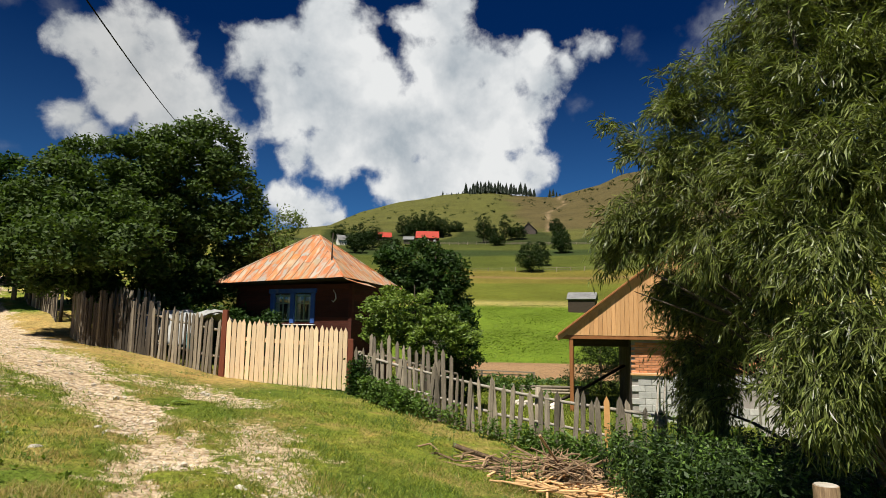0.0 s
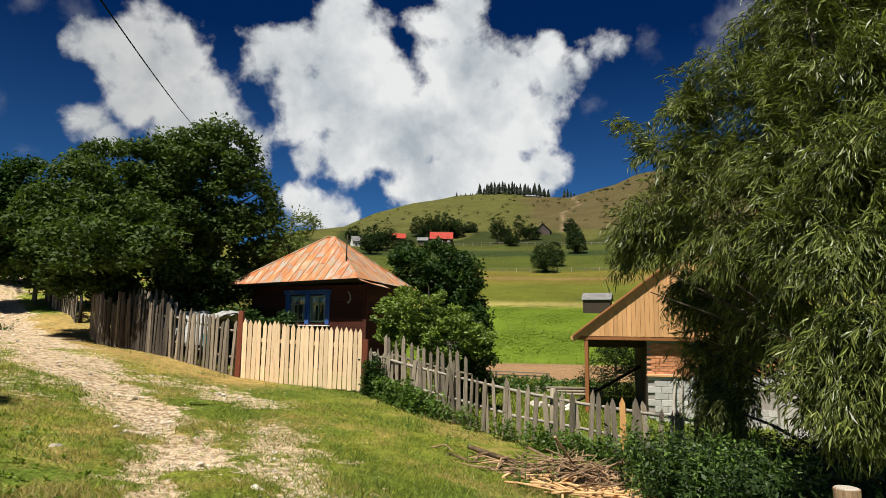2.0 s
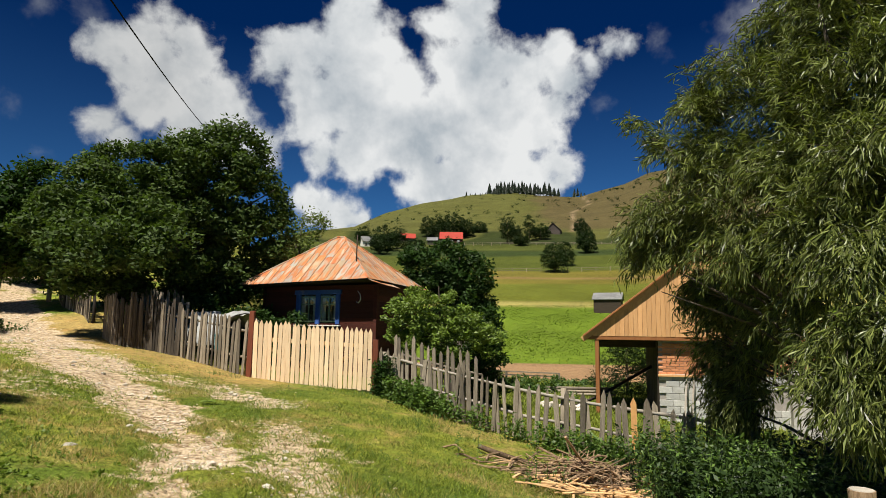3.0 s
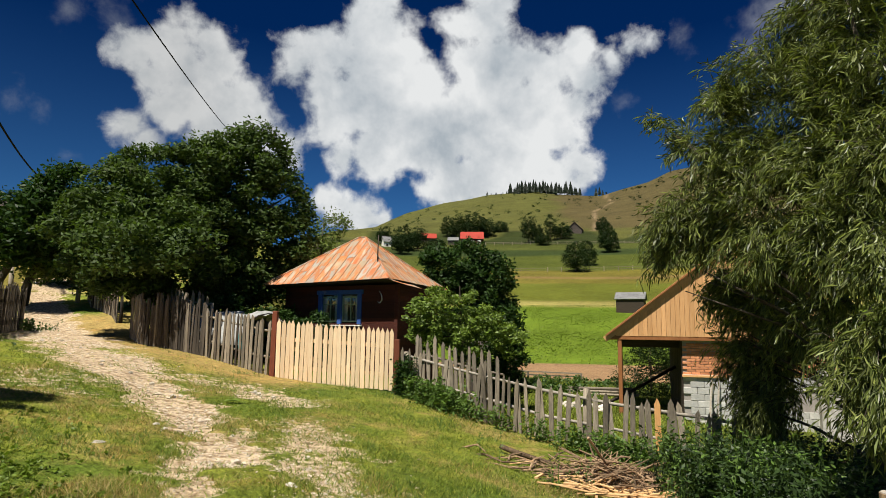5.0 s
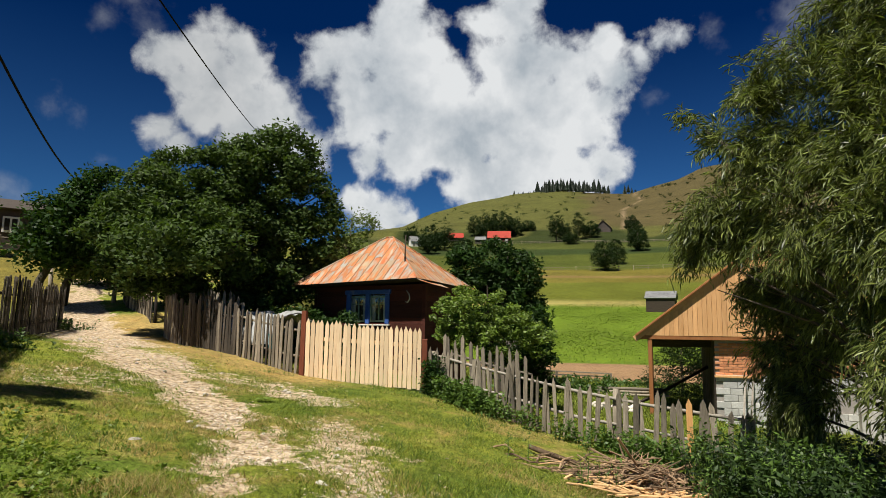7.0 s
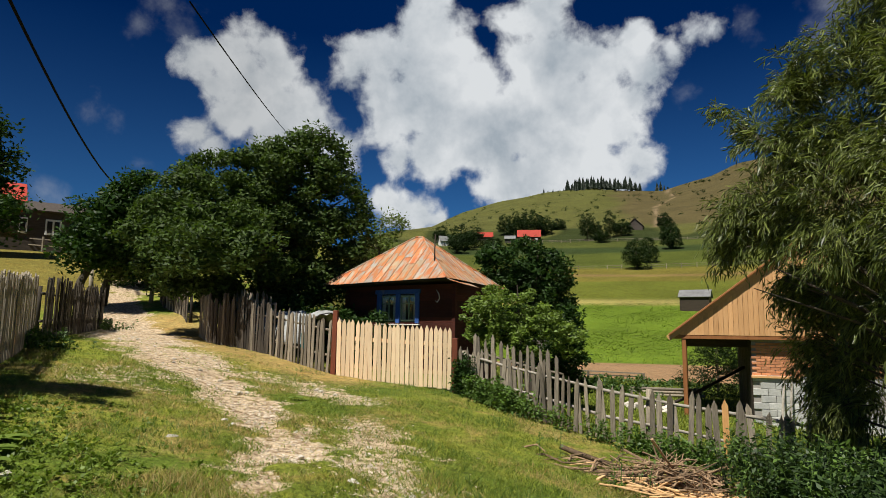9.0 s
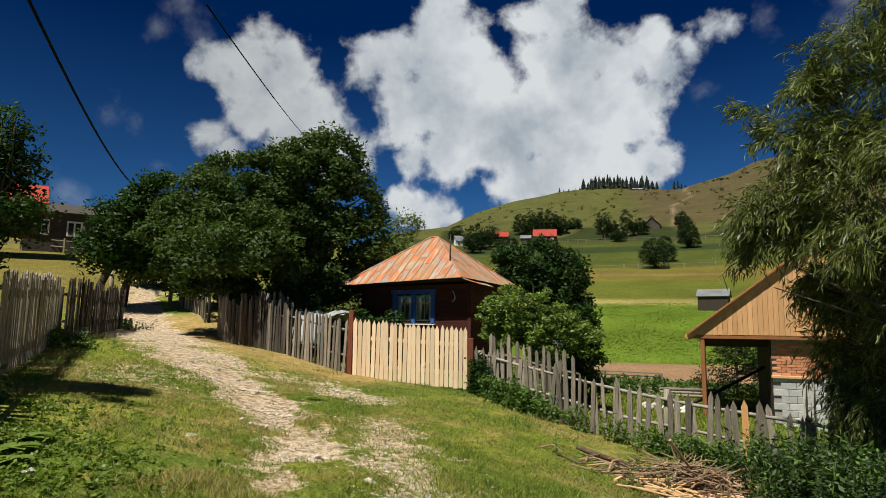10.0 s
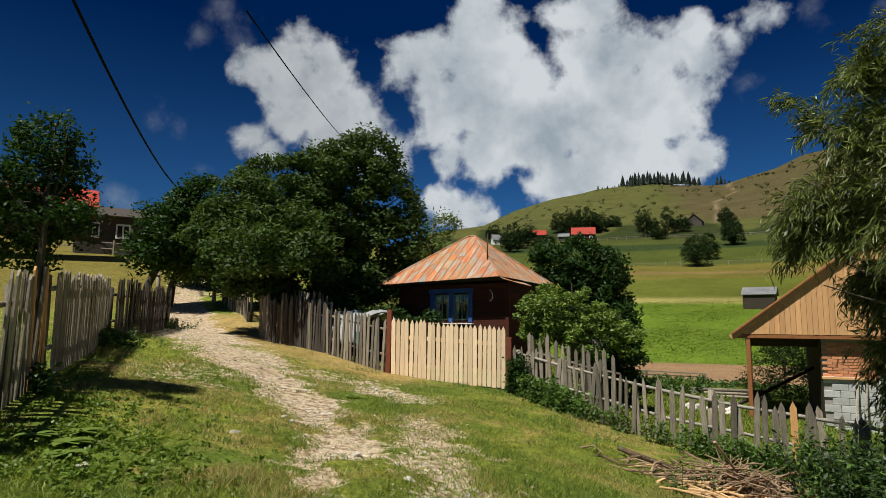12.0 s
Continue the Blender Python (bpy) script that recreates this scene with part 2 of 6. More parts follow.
M_BARK = mat("rough_bark", (0.035, 0.028, 0.02), (0.11, 0.09, 0.065), 12, 0.95, 0.8, stretch=(3, 3, 0.8))
M_TWIG = mat("dry_branch_wood", (0.12, 0.072, 0.040), (0.40, 0.275, 0.165), 10, 0.9, 0.4, stretch=(8, 8, 1), vary=0.6)
M_CHIP = mat("fresh_split_wood", (0.52, 0.30, 0.13), (0.68, 0.44, 0.22), 8, 0.85, 0.3, stretch=(8, 8, 1), vary=0.25)
M_STONE = mat("pale_limestone", (0.42, 0.37, 0.30), (0.68, 0.62, 0.53), 14, 0.95, 0.5, vary=0.25)
M_GRAVEL = mat("track_gravel", (0.40, 0.32, 0.23), (0.68, 0.58, 0.45), 9, 0.95, 0.4, island=True, vary=0.3)
M_TARP = mat("clear_plastic_sheet", (0.24, 0.25, 0.25), (0.50, 0.50, 0.48), 6, 0.25, 0.8, vary=0.05, bump_scale=9, spec=0.6)
M_CABLE = mat("black_cable", (0.004, 0.004, 0.006), (0.008, 0.008, 0.012), 5, 0.9, 0.0, spec=0.05)
M_TEAL = mat("turquoise_cloth", (0.03, 0.20, 0.22), (0.06, 0.34, 0.36), 20, 0.7, 0.4)
M_TIMBER = mat("grey_log_wall", (0.045, 0.035, 0.03), (0.11, 0.09, 0.075), 6, 0.9, 0.4, stretch=(1, 8, 8), vary=0.2)


def leafmat(name, c1, c2, glow=(1.2, 1.3, 0.5), vary=0.4, rough=0.5, spec=0.35):
    return mat(name, c1, c2, 1.2, rough, 0.0, island=True, vary=vary, through_light=glow, spec=spec)


M_WALNUT = leafmat("walnut_leaf", (0.036, 0.066, 0.013), (0.080, 0.120, 0.026), vary=0.5, rough=0.6, spec=0.2)
M_WILLOW = leafmat("willow_leaf", (0.050, 0.080, 0.017), (0.228, 0.252, 0.070), rough=0.40, vary=0.7, spec=0.45)
M_BUSHLEAF = leafmat("bright_bush_leaf", (0.092, 0.155, 0.020), (0.185, 0.252, 0.040))
M_DARKLEAF = leafmat("dark_tree_leaf", (0.016, 0.040, 0.008), (0.040, 0.078, 0.015), spec=0.15)
M_WEEDLEAF = leafmat("nettle_leaf", (0.036, 0.080, 0.013), (0.085, 0.140, 0.030))
# shaded copy of the weed leaf: the willow's shade is in its colour
M_SHADEWEED = leafmat("shaded_weed_leaf", (0.016, 0.038, 0.008), (0.046, 0.080, 0.019))
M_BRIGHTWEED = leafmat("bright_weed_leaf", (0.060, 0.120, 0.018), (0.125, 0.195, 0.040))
M_MEADOW = leafmat("meadow_leaf", (0.105, 0.170, 0.015), (0.150, 0.205, 0.022), vary=0.25)
M_FARLEAF = leafmat("far_tree_leaf", (0.013, 0.028, 0.007), (0.030, 0.050, 0.014), spec=0.1)
M_LIME = leafmat("light_green_leaf", (0.08, 0.12, 0.02), (0.15, 0.19, 0.04))
M_SPRUCE = leafmat("spruce_needle", (0.008, 0.018, 0.008), (0.016, 0.030, 0.012), vary=0.2)
M_BLADE = mat("grass_blade", (0.115, 0.178, 0.016), (0.270, 0.288, 0.046), 0.8, 0.6, 0.0, island=True, vary=0.65, through_light=(1.2, 1.2, 0.5))
M_DRYBLADE = mat("dry_grass_blade", (0.30, 0.23, 0.08), (0.52, 0.42, 0.18), 0.8, 0.7, 0.0, island=True, vary=0.3, through_light=(1.1, 1.0, 0.6))


# ---- mesh helpers ----
def mesh(name, verts, faces, material=None, smooth=False):
    me = bpy.data.meshes.new(name)
    me.from_pydata([tuple(v) for v in verts], [], [tuple(f) for f in faces])
    if material:
        me.materials.append(material)
    if smooth:
        me.polygons.foreach_set("use_smooth", [True] * len(me.polygons))
    me.update()
    return me


def put(name, me, parent=None, m=None, label=""):
    ob = new(name, me)
    ob.parent = parent
    if m is not None:
        ob.matrix_basis = m
    if label:
        ob["label"] = label
    return ob


def part(name, bm, material, parent, label=""):
    me = bpy.data.meshes.new(name)
    bm.to_mesh(me)
    bm.free()
    me.materials.append(material)
    return put(name, me, parent, None, label)


def thing(name, m, label, category, group="", kind=""):
    ob = new(name)
    ob.empty_display_size = 0.2
    ob.matrix_basis = m
    return tagged(ob, label, category, group, kind)


def box_into(bm, sx, sy, sz, m=None, bevel=0.0):
    """A box of that size, centred in x and y and standing on z = 0 of m."""
    r = bmesh.ops.create_cube(bm, size=1.0, matrix=(m or Matrix()) @ Matrix.Translation((0, 0, sz / 2)) @ Matrix.Diagonal((sx, sy, sz, 1)))
    if bevel:
        edges = {e for v in r["verts"] for e in v.link_edges}
        bmesh.ops.bevel(bm, geom=list(edges), offset=bevel, segments=1, affect="EDGES")


def boxmesh(name, sx, sy, sz, material, bevel=0.0):
    bm = bmesh.new()
    box_into(bm, sx, sy, sz, None, bevel)
    me = bpy.data.meshes.new(name)
    bm.to_mesh(me)
    bm.free()
    me.materials.append(material)
    return me


def tube(points, radii, sides=6):
    """Vertices and faces of a bent, tapered round bar."""
    verts, faces = [], []
    pts = [Vector(p) for p in points]
    for i, p in enumerate(pts):
        d = (pts[min(i + 1, len(pts) - 1)] - pts[max(i - 1, 0)]).normalized()
        a = d.orthogonal().normalized()
        b = d.cross(a)
        for k in range(sides):
            w = 2 * math.pi * k / sides
            verts.append(p + (a * math.cos(w) + b * math.sin(w)) * radii[i])
    for i in range(len(pts) - 1):
        for k in range(sides):
            k2 = (k + 1) % sides
            faces.append((i * sides + k, i * sides + k2, (i + 1) * sides + k2, (i + 1) * sides + k))
    faces.append(tuple(range(sides))[::-1])
    faces.append(tuple((len(pts) - 1) * sides + k for k in range(sides)))
    return verts, faces


def join(pieces):
    verts, faces = [], []
    for v, f in pieces:
        n = len(verts)
        verts += list(v)
        faces += [tuple(i + n for i in q) for q in f]
    return verts, faces


def smooth01(a, b, x):
    t = np.clip((np.asarray(x, float) - a) / (b - a), 0, 1)
    return t * t * (3 - 2 * t)


# ---- ground: a bank that falls to the right, a lane up to the left, meadows and a hill ----
def bank(x):
    return np.interp(x, [-60, -34, -16, -9, -6, -3.5, -0.8, 0.7, 1.8, 3.5, 6, 9, 60], [5.2, 3.4, 1.55, 1.12, 0.80, 0.33, 0.08, -0.24, -0.48, -0.72, -1.0, -1.25, -1.6])


def ground(x, y):
    x, y = np.asarray(x, float), np.asarray(y, float)
    r, az = np.hypot(x, y), np.degrees(np.arctan2(x, y))
    near = (bank(x - 0.8) + bank(x - 0.3) + bank(x + 0.3) + bank(x + 0.8)) / 4
    near = near + 0.16 * np.maximum(0, y - 20) * smooth01(-3, -12, x)
    far = np.interp(r, [0, 38, 56, 72, 90, 140, 200, 260, 420, 520, 1300], [-1.4, -1.4, -1.2, 1.4, 4.9, 15, 29, 46, 98, 92, 30])
    ridge = np.interp(az, [-60, -20, -12, -7.5, -2.4, 1, 5, 9.8, 15.7, 19.8, 21.8, 30, 60], [0.35, 0.4, 0.48, 0.655, 0.835, 0.9, 0.963, 1.0, 0.965, 1.04, 1.10, 1.16, 1.1])
    far = far * (1 + (ridge - 1) * smooth01(190, 400, r))
    w = smooth01(24, 50, r) * smooth01(-17, -9, az)
    left = smooth01(90, 300, r)   # the left slope eases off in the distance
    near = near * (1 - left) + 14 * left
    z = near * (1 - w) + far * w
    return z * smooth01(150, 95, np.abs(az)) + (1 - smooth01(150, 95, np.abs(az))) * np.clip(-0.1 * x, -2, 2)


def gz(x, y):
    return float(ground(x, y))


LANE = [(1.2, -14.0), (-0.3, -5.0), (-1.3, 2.0), (-1.75, 4.7), (-2.1, 6.1), (-2.6, 7.6), (-3.9, 9.6), (-5.4, 11.1), (-7.2, 13.1), (-9.2, 15.9), (-11.4, 19.2), (-14.6, 23.6), (-16.4, 26.5), (-20, 33)]
RUT = [(2.4, -14.0), (0.7, -5.0), (-0.4, 3.0), (-0.85, 5.6), (-1.15, 6.9), (-1.75, 8.9), (-2.5, 10.9), (-3.3, 12.1)]


def along(path, x, y):
    best = np.full(np.shape(x), 1e9)
    for (ax, ay), (bx, by) in zip(path, path[1:]):
        dx, dy = bx - ax, by - ay
        t = np.clip(((x - ax) * dx + (y - ay) * dy) / (dx * dx + dy * dy), 0, 1)
        best = np.minimum(best, np.hypot(x - ax - t * dx, y - ay - t * dy))
    return best


def lattice(ix, iy, seed):
    h = (ix.astype(np.int64) * 374761393 + iy.astype(np.int64) * 668265263 + seed * 974634777) & 0x7FFFFFFF
    h = ((h ^ (h >> 13)) * 1274126177) & 0x7FFFFFFF
    return ((h ^ (h >> 16)) & 0xFFFF) / 32767.5 - 1.0


def wobble(x, y, s, seed=0):
    """Smooth random waves of about 1 / s metres, roughly -1 to 1."""
    x, y = np.asarray(x, float), np.asarray(y, float)
    total, amp = 0.0, 1.0
    for o in range(3):
        u, v = x * s * 0.6 * 2 ** o + 17.3 * seed, y * s * 0.6 * 2 ** o - 9.1 * seed
        iu, iv = np.floor(u), np.floor(v)
        fu, fv = u - iu, v - iv
        fu, fv = fu * fu * (3 - 2 * fu), fv * fv * (3 - 2 * fv)
        n0 = lattice(iu, iv, seed + o) * (1 - fu) + lattice(iu + 1, iv, seed + o) * fu
        n1 = lattice(iu, iv + 1, seed + o) * (1 - fu) + lattice(iu + 1, iv + 1, seed + o) * fu
        total, amp = total + amp * (n0 * (1 - fv) + n1 * fv), amp * 0.55
    return total


def bare(x, y):
    """How bare and stony the ground is, 0 to 1."""
    n = wobble(x, y, 1.3) * 0.24 + wobble(x, y, 4.7, 1) * 0.24
    wide = np.interp(y, [3, 6, 7.6, 10, 12, 16, 20, 34], [0.30, 0.27, 0.37, 0.50, 0.90, 1.10, 0.80, 0.6])
    a = 1 - smooth01(wide * 0.45, wide * 1.7 + 0.2, along(LANE, x, y) + n)
    b = 0.66 * (1 - smooth01(0.10, 1.05, along(RUT, x, y) + n * 1.4))
    c = 0.52 * (1 - smooth01(0.4, 1.4, np.hypot((x + 5.6) / 1.3, (y - 9.6) / 1.3) + n))
    d = 0.62 * (1 - smooth01(0.4, 1.3, np.hypot((x + 3.8) / 1.7, (y - 12.0) / 0.9) + n))
    e = 0.74 * (1 - smooth01(0.3, 1.3, np.hypot((x - -2.9) / 1.3, (y - 11.2) / 1.0) + n))
    g = 0.66 * (1 - smooth01(0.3, 1.2, np.hypot((x - -1.4) / 0.7, (y - 8.0) / 1.3) + n))
    k = 0.50 * (1 - smooth01(0.3, 1.5, np.hypot((x + 5.4) / 1.15, (y - 9.1) / 0.7) + n))
    green_crown = 0.38 * np.clip(wobble(x, y, 1.9, 14) + 0.1, 0, 1) * smooth01(7, 10, y)
    return np.clip(np.maximum.reduce([a, b, c, d, e, g, k]) - green_crown, 0, 1)


def dry_verge(x, y):
    """Straw-coloured strip along the foot of the lane's fences, 0 to 1."""
    n = wobble(x, y, 0.9, 4) * 0.2 + wobble(x, y, 2.9, 5) * 0.16
    return 1 - smooth01(0.5, 1.8, along([(-3.6, 13.7), (-7.8, 16.6), (-9.8, 19.3), (-12, 22.5)], x, y) + n)


def land_colour(x, y):
    r, az = np.hypot(x, y), np.degrees(np.arctan2(x, y))
    n = wobble(x, y, 0.05) * 0.25 + wobble(x, y, 0.19, 2) * 0.12

    def lay(col, new_col, w):
        return col * (1 - w[..., None]) + np.array(new_col) * w[..., None]

    near_n = wobble(x, y, 0.9, 4) * 0.25 + wobble(x, y, 2.9, 5) * 0.2
    col = np.ones(x.shape + (3,)) * np.array((0.215, 0.232, 0.033))
    col = lay(col, (0.092, 0.142, 0.018), np.clip(0.42 + near_n * 1.9, 0, 0.9))
    col = lay(col, (0.34, 0.25, 0.085), np.clip(wobble(x, y, 1.4, 11) * 0.75 + wobble(x, y, 6.0, 12) * 0.55 - 0.02, 0, 0.85))
    left = smooth01(-30, -34, az) * smooth01(26, 31, r)
    col = lay(col, (0.185, 0.155, 0.034), left)
    f = smooth01(-14, -8, az)
    step = lambda a: smooth01(a * 0.985, a * 1.015, r * (1 + n * 0.03))
    col = lay(col, (0.11, 0.14, 0.025), f * step(17))
    col = lay(col, (0.30, 0.19, 0.10), f * step(38))
    col = lay(col, (0.118, 0.178, 0.016), f * step(55))
    col = lay(col, (0.28, 0.25, 0.075), f * step(92))
    col = lay(col, (0.155, 0.175, 0.024), f * step(97))
    col = lay(col, (0.21, 0.185, 0.034), f * step(118))
    col = lay(col, (0.34, 0.22, 0.10), f * step(127) * (1 - step(129)))
    col = lay(col, (0.105, 0.130, 0.022), f * step(141))
    col = lay(col, (0.050, 0.075, 0.020), f * step(172))
    col = lay(col, (0.095, 0.115, 0.024), f * step(187))
    col = lay(col, (0.045, 0.060, 0.016), f * step(206))
    col = lay(col, (0.125, 0.130, 0.034), f * step(225 + 10 * np.sin(az)))
    col = lay(col, (0.125, 0.096, 0.044), f * step(245) * 0.8 * smooth01(11.5, 13.5, az + n * 3 + (r - 300) * 0.010))
    trail = (1 - smooth01(0.4, 1.3, along([(62, 232), (72, 262), (80, 300), (104, 345), (116, 400)], x, y))) * (r > 225)
    col = lay(col, (0.28, 0.21, 0.12), trail)
    # fields beyond 93 m are dimmed by a third in their colour
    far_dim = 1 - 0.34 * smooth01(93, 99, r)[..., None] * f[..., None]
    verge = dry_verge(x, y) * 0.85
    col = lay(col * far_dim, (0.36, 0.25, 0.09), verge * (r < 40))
    col = col * np.where(r < 30, 1.06, 1.0)[..., None]
    dirt = bare(x, y) * (r < 60)
    return col, dirt


def build_ground():
    azs = list(np.arange(-54, 48.01, 0.36)) + list(np.arange(52, 303, 5.0))
    rs = [0.0] + list(1.5 * 1.0128 ** np.arange(0, 535))
    A, R = np.meshgrid(np.radians(azs), np.array(rs[1:]))
    x, y = R * np.sin(A), R * np.cos(A)
    z = ground(x, y)
    dirt = bare(x, y) * (R < 60)
    z = z + (R < 40) * (wobble(x, y, 2.1, 7) * 0.012 + wobble(x, y, 5.3, 8) * 0.008 - 0.05 * dirt)
    # hollows and hummocks of the hill, terrace edges in the fields
    z = z + (R > 230) * wobble(x, y, 0.021, 9) * 1.6 + (R > 100) * (R < 230) * wobble(x, y, 0.05, 3) * 0.25
    nr, na = x.shape
    verts = np.stack([x, y, z], -1).reshape(-1, 3)
    i = np.arange(nr - 1)[:, None] * na + np.arange(na)[None, :]
    j = np.arange(nr - 1)[:, None] * na + (np.arange(na)[None, :] + 1) % na
    faces = np.stack([i, i + na, j + na, j], -1).reshape(-1, 4)
    centre = len(verts)
    verts = np.vstack([verts, [[0, 0, 0.0]]])
    me = bpy.data.meshes.new("ground")
    me.from_pydata(verts.tolist(), [], faces.tolist() + [(centre, k, (k + 1) % na) for k in range(na)])
    me.polygons.foreach_set("use_smooth", [True] * len(me.polygons))
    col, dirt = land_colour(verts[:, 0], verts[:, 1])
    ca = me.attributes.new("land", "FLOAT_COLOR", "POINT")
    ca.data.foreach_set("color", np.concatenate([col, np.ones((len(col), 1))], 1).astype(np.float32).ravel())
    da = me.attributes.new("bare", "FLOAT", "POINT")
    da.data.foreach_set("value", dirt.astype(np.float32))
    me.update()
    m = bpy.data.materials.new("grass_and_track")
    m.use_nodes = True
    nt = m.node_tree
    N, L = nt.nodes.new, nt.links.new
    b = nt.nodes["Principled BSDF"]
    b.inputs["Roughness"].default_value, b.inputs["Specular IOR Level"].default_value = 0.95, 0.1
    land, bar, co = N("ShaderNodeAttribute"), N("ShaderNodeAttribute"), N("ShaderNodeTexCoord")
    land.attribute_name, bar.attribute_name = "land", "bare"

    def tex(s, d=6.0, rough=0.65):
        n = N("ShaderNodeTexNoise")
        n.inputs["Scale"].default_value, n.inputs["Detail"].default_value, n.inputs["Roughness"].default_value = s, d, rough
        L(co.outputs["Object"], n.inputs["Vector"])
        return n.outputs[0]

    def rng(v, a, b2, c, d):
        n = N("ShaderNodeMapRange")
        L(v, n.inputs[0])
        for k, q in enumerate((a, b2, c, d)):
            n.inputs[k + 1].default_value = q
        return n.outputs[0]

    def math2(kind, a, b2):
        n = N("ShaderNodeMath")
        n.operation = kind
        for k, q in enumerate((a, b2)):
            if isinstance(q, (int, float)):
                n.inputs[k].default_value = q
            else:
                L(q, n.inputs[k])
        return n.outputs[0]

    def mixc(kind, f, a, b2):
        n = N("ShaderNodeMix")
        n.data_type, n.blend_type = "RGBA", kind
        for k, q in ((0, f), (6, a), (7, b2)):
            if isinstance(q, (int, float)):
                n.inputs[k].default_value = q
            elif isinstance(q, tuple):
                n.inputs[k].default_value = (*q, 1)
            else:
                L(q, n.inputs[k])
        return n.outputs[2]

    hsv = N("ShaderNodeHueSaturation")
    L(land.outputs["Color"], hsv.inputs["Color"])
    grain = math2("ADD", math2("ADD", math2("MULTIPLY", tex(28, 4), 0.8), math2("MULTIPLY", tex(7.5, 3), 0.8)), math2("ADD", math2("MULTIPLY", tex(1.6), 0.4), math2("MULTIPLY", tex(0.09), 0.5)))
    L(rng(grain, 0.90, 1.58, 0.2, 1.75), hsv.inputs["Value"])
    grass = mixc("MIX", rng(tex(2.3), 0.5, 0.72, 0.0, 0.55), hsv.outputs[0], mixc("MULTIPLY", 1.0, hsv.outputs[0], (1.45, 1.1, 0.9)))
    vor = N("ShaderNodeTexVoronoi")
    vor.inputs["Scale"].default_value = 23.0
    vor.inputs["Randomness"].default_value = 1.0
    L(co.outputs["Object"], vor.inputs["Vector"])
    pick = N("ShaderNodeSeparateColor")
    L(vor.outputs["Color"], pick.inputs[0])
    earth = mixc("MIX", rng(tex(9, 8, 0.72), 0.40, 0.58, 0, 1), (0.25, 0.165, 0.09), (0.68, 0.53, 0.35))
    shape = math2("MULTIPLY", rng(vor.outputs["Distance"], 0.16, 0.40, 1.0, 0.0), rng(pick.outputs[0], 0.45, 0.62, 0.0, 1.0))
    stones = mixc("MIX", math2("MULTIPLY", shape, rng(tex(1.7, 4), 0.38, 0.54, 0.35, 1.0)), earth, mixc("MIX", pick.outputs[1], (0.42, 0.36, 0.27), (0.74, 0.68, 0.57)))
    edge = rng(math2("ADD", bar.outputs["Fac"], math2("ADD", math2("MULTIPLY", math2("SUBTRACT", tex(4.5, 10, 0.78), 0.5), 2.7), math2("MULTIPLY", math2("SUBTRACT", tex(1.3, 4), 0.5), 1.1))), 0.36, 0.58, 0.0, 1.0)
    edge = math2("MULTIPLY", edge, rng(bar.outputs["Fac"], 0.03, 0.2, 0, 1))
    L(mixc("MIX", edge, grass, stones), b.inputs["Base Color"])
    bp = N("ShaderNodeBump")
    bp.inputs["Strength"].default_value, bp.inputs["Distance"].default_value = 0.9, 0.05
    L(math2("ADD", tex(22, 5), math2("MULTIPLY", vor.outputs["Distance"], -0.5)), bp.inputs["Height"])
    L(bp.outputs[0], b.inputs["Normal"])
    me.materials.append(m)
    return tagged(new("ground", me), "sloping sunlit grass with a stony cart track, meadows and a hill", "ground", kind="structure")


build_ground()


# ---- fences ----
def picket_mesh(w, h, tip, th, lean, material, chipped=0.0):
    """A sawn board with a pointed, flat or broken top."""
    outline = [(-w / 2, 0), (w / 2, 0), (w / 2 + lean, h - tip), (lean + chipped * w, h), (-w / 2 + lean, h - tip * (1 - abs(chipped)))]
    n = len(outline)
    verts = [(x, -th / 2, z) for x, z in outline] + [(x, th / 2, z) for x, z in outline]
    faces = [tuple(range(n)), tuple(range(2 * n - 1, n - 1, -1))] + [(k, k + n, (k + 1) % n + n, (k + 1) % n) for k in range(n)]
    return mesh("picket", verts, [f[::-1] for f in faces], material)


def run(path):
    """Points and headings along a plan line, by distance."""
    legs, total = [], 0.0
    for (ax, ay), (bx, by) in zip(path, path[1:]):
        d = math.hypot(bx - ax, by - ay)
        legs.append((total, d, ax, ay, bx, by))
        total += d

    def spot(s):
        for s0, d, ax, ay, bx, by in legs:
            if s <= s0 + d + 1e-6:
                f = (s - s0) / d
                return ax + (bx - ax) * f, ay + (by - ay) * f, math.degrees(math.atan2(by - ay, bx - ax))
        s0, d, ax, ay, bx, by = legs[-1]
        return bx, by, math.degrees(math.atan2(by - ay, bx - ax))

    return total, spot


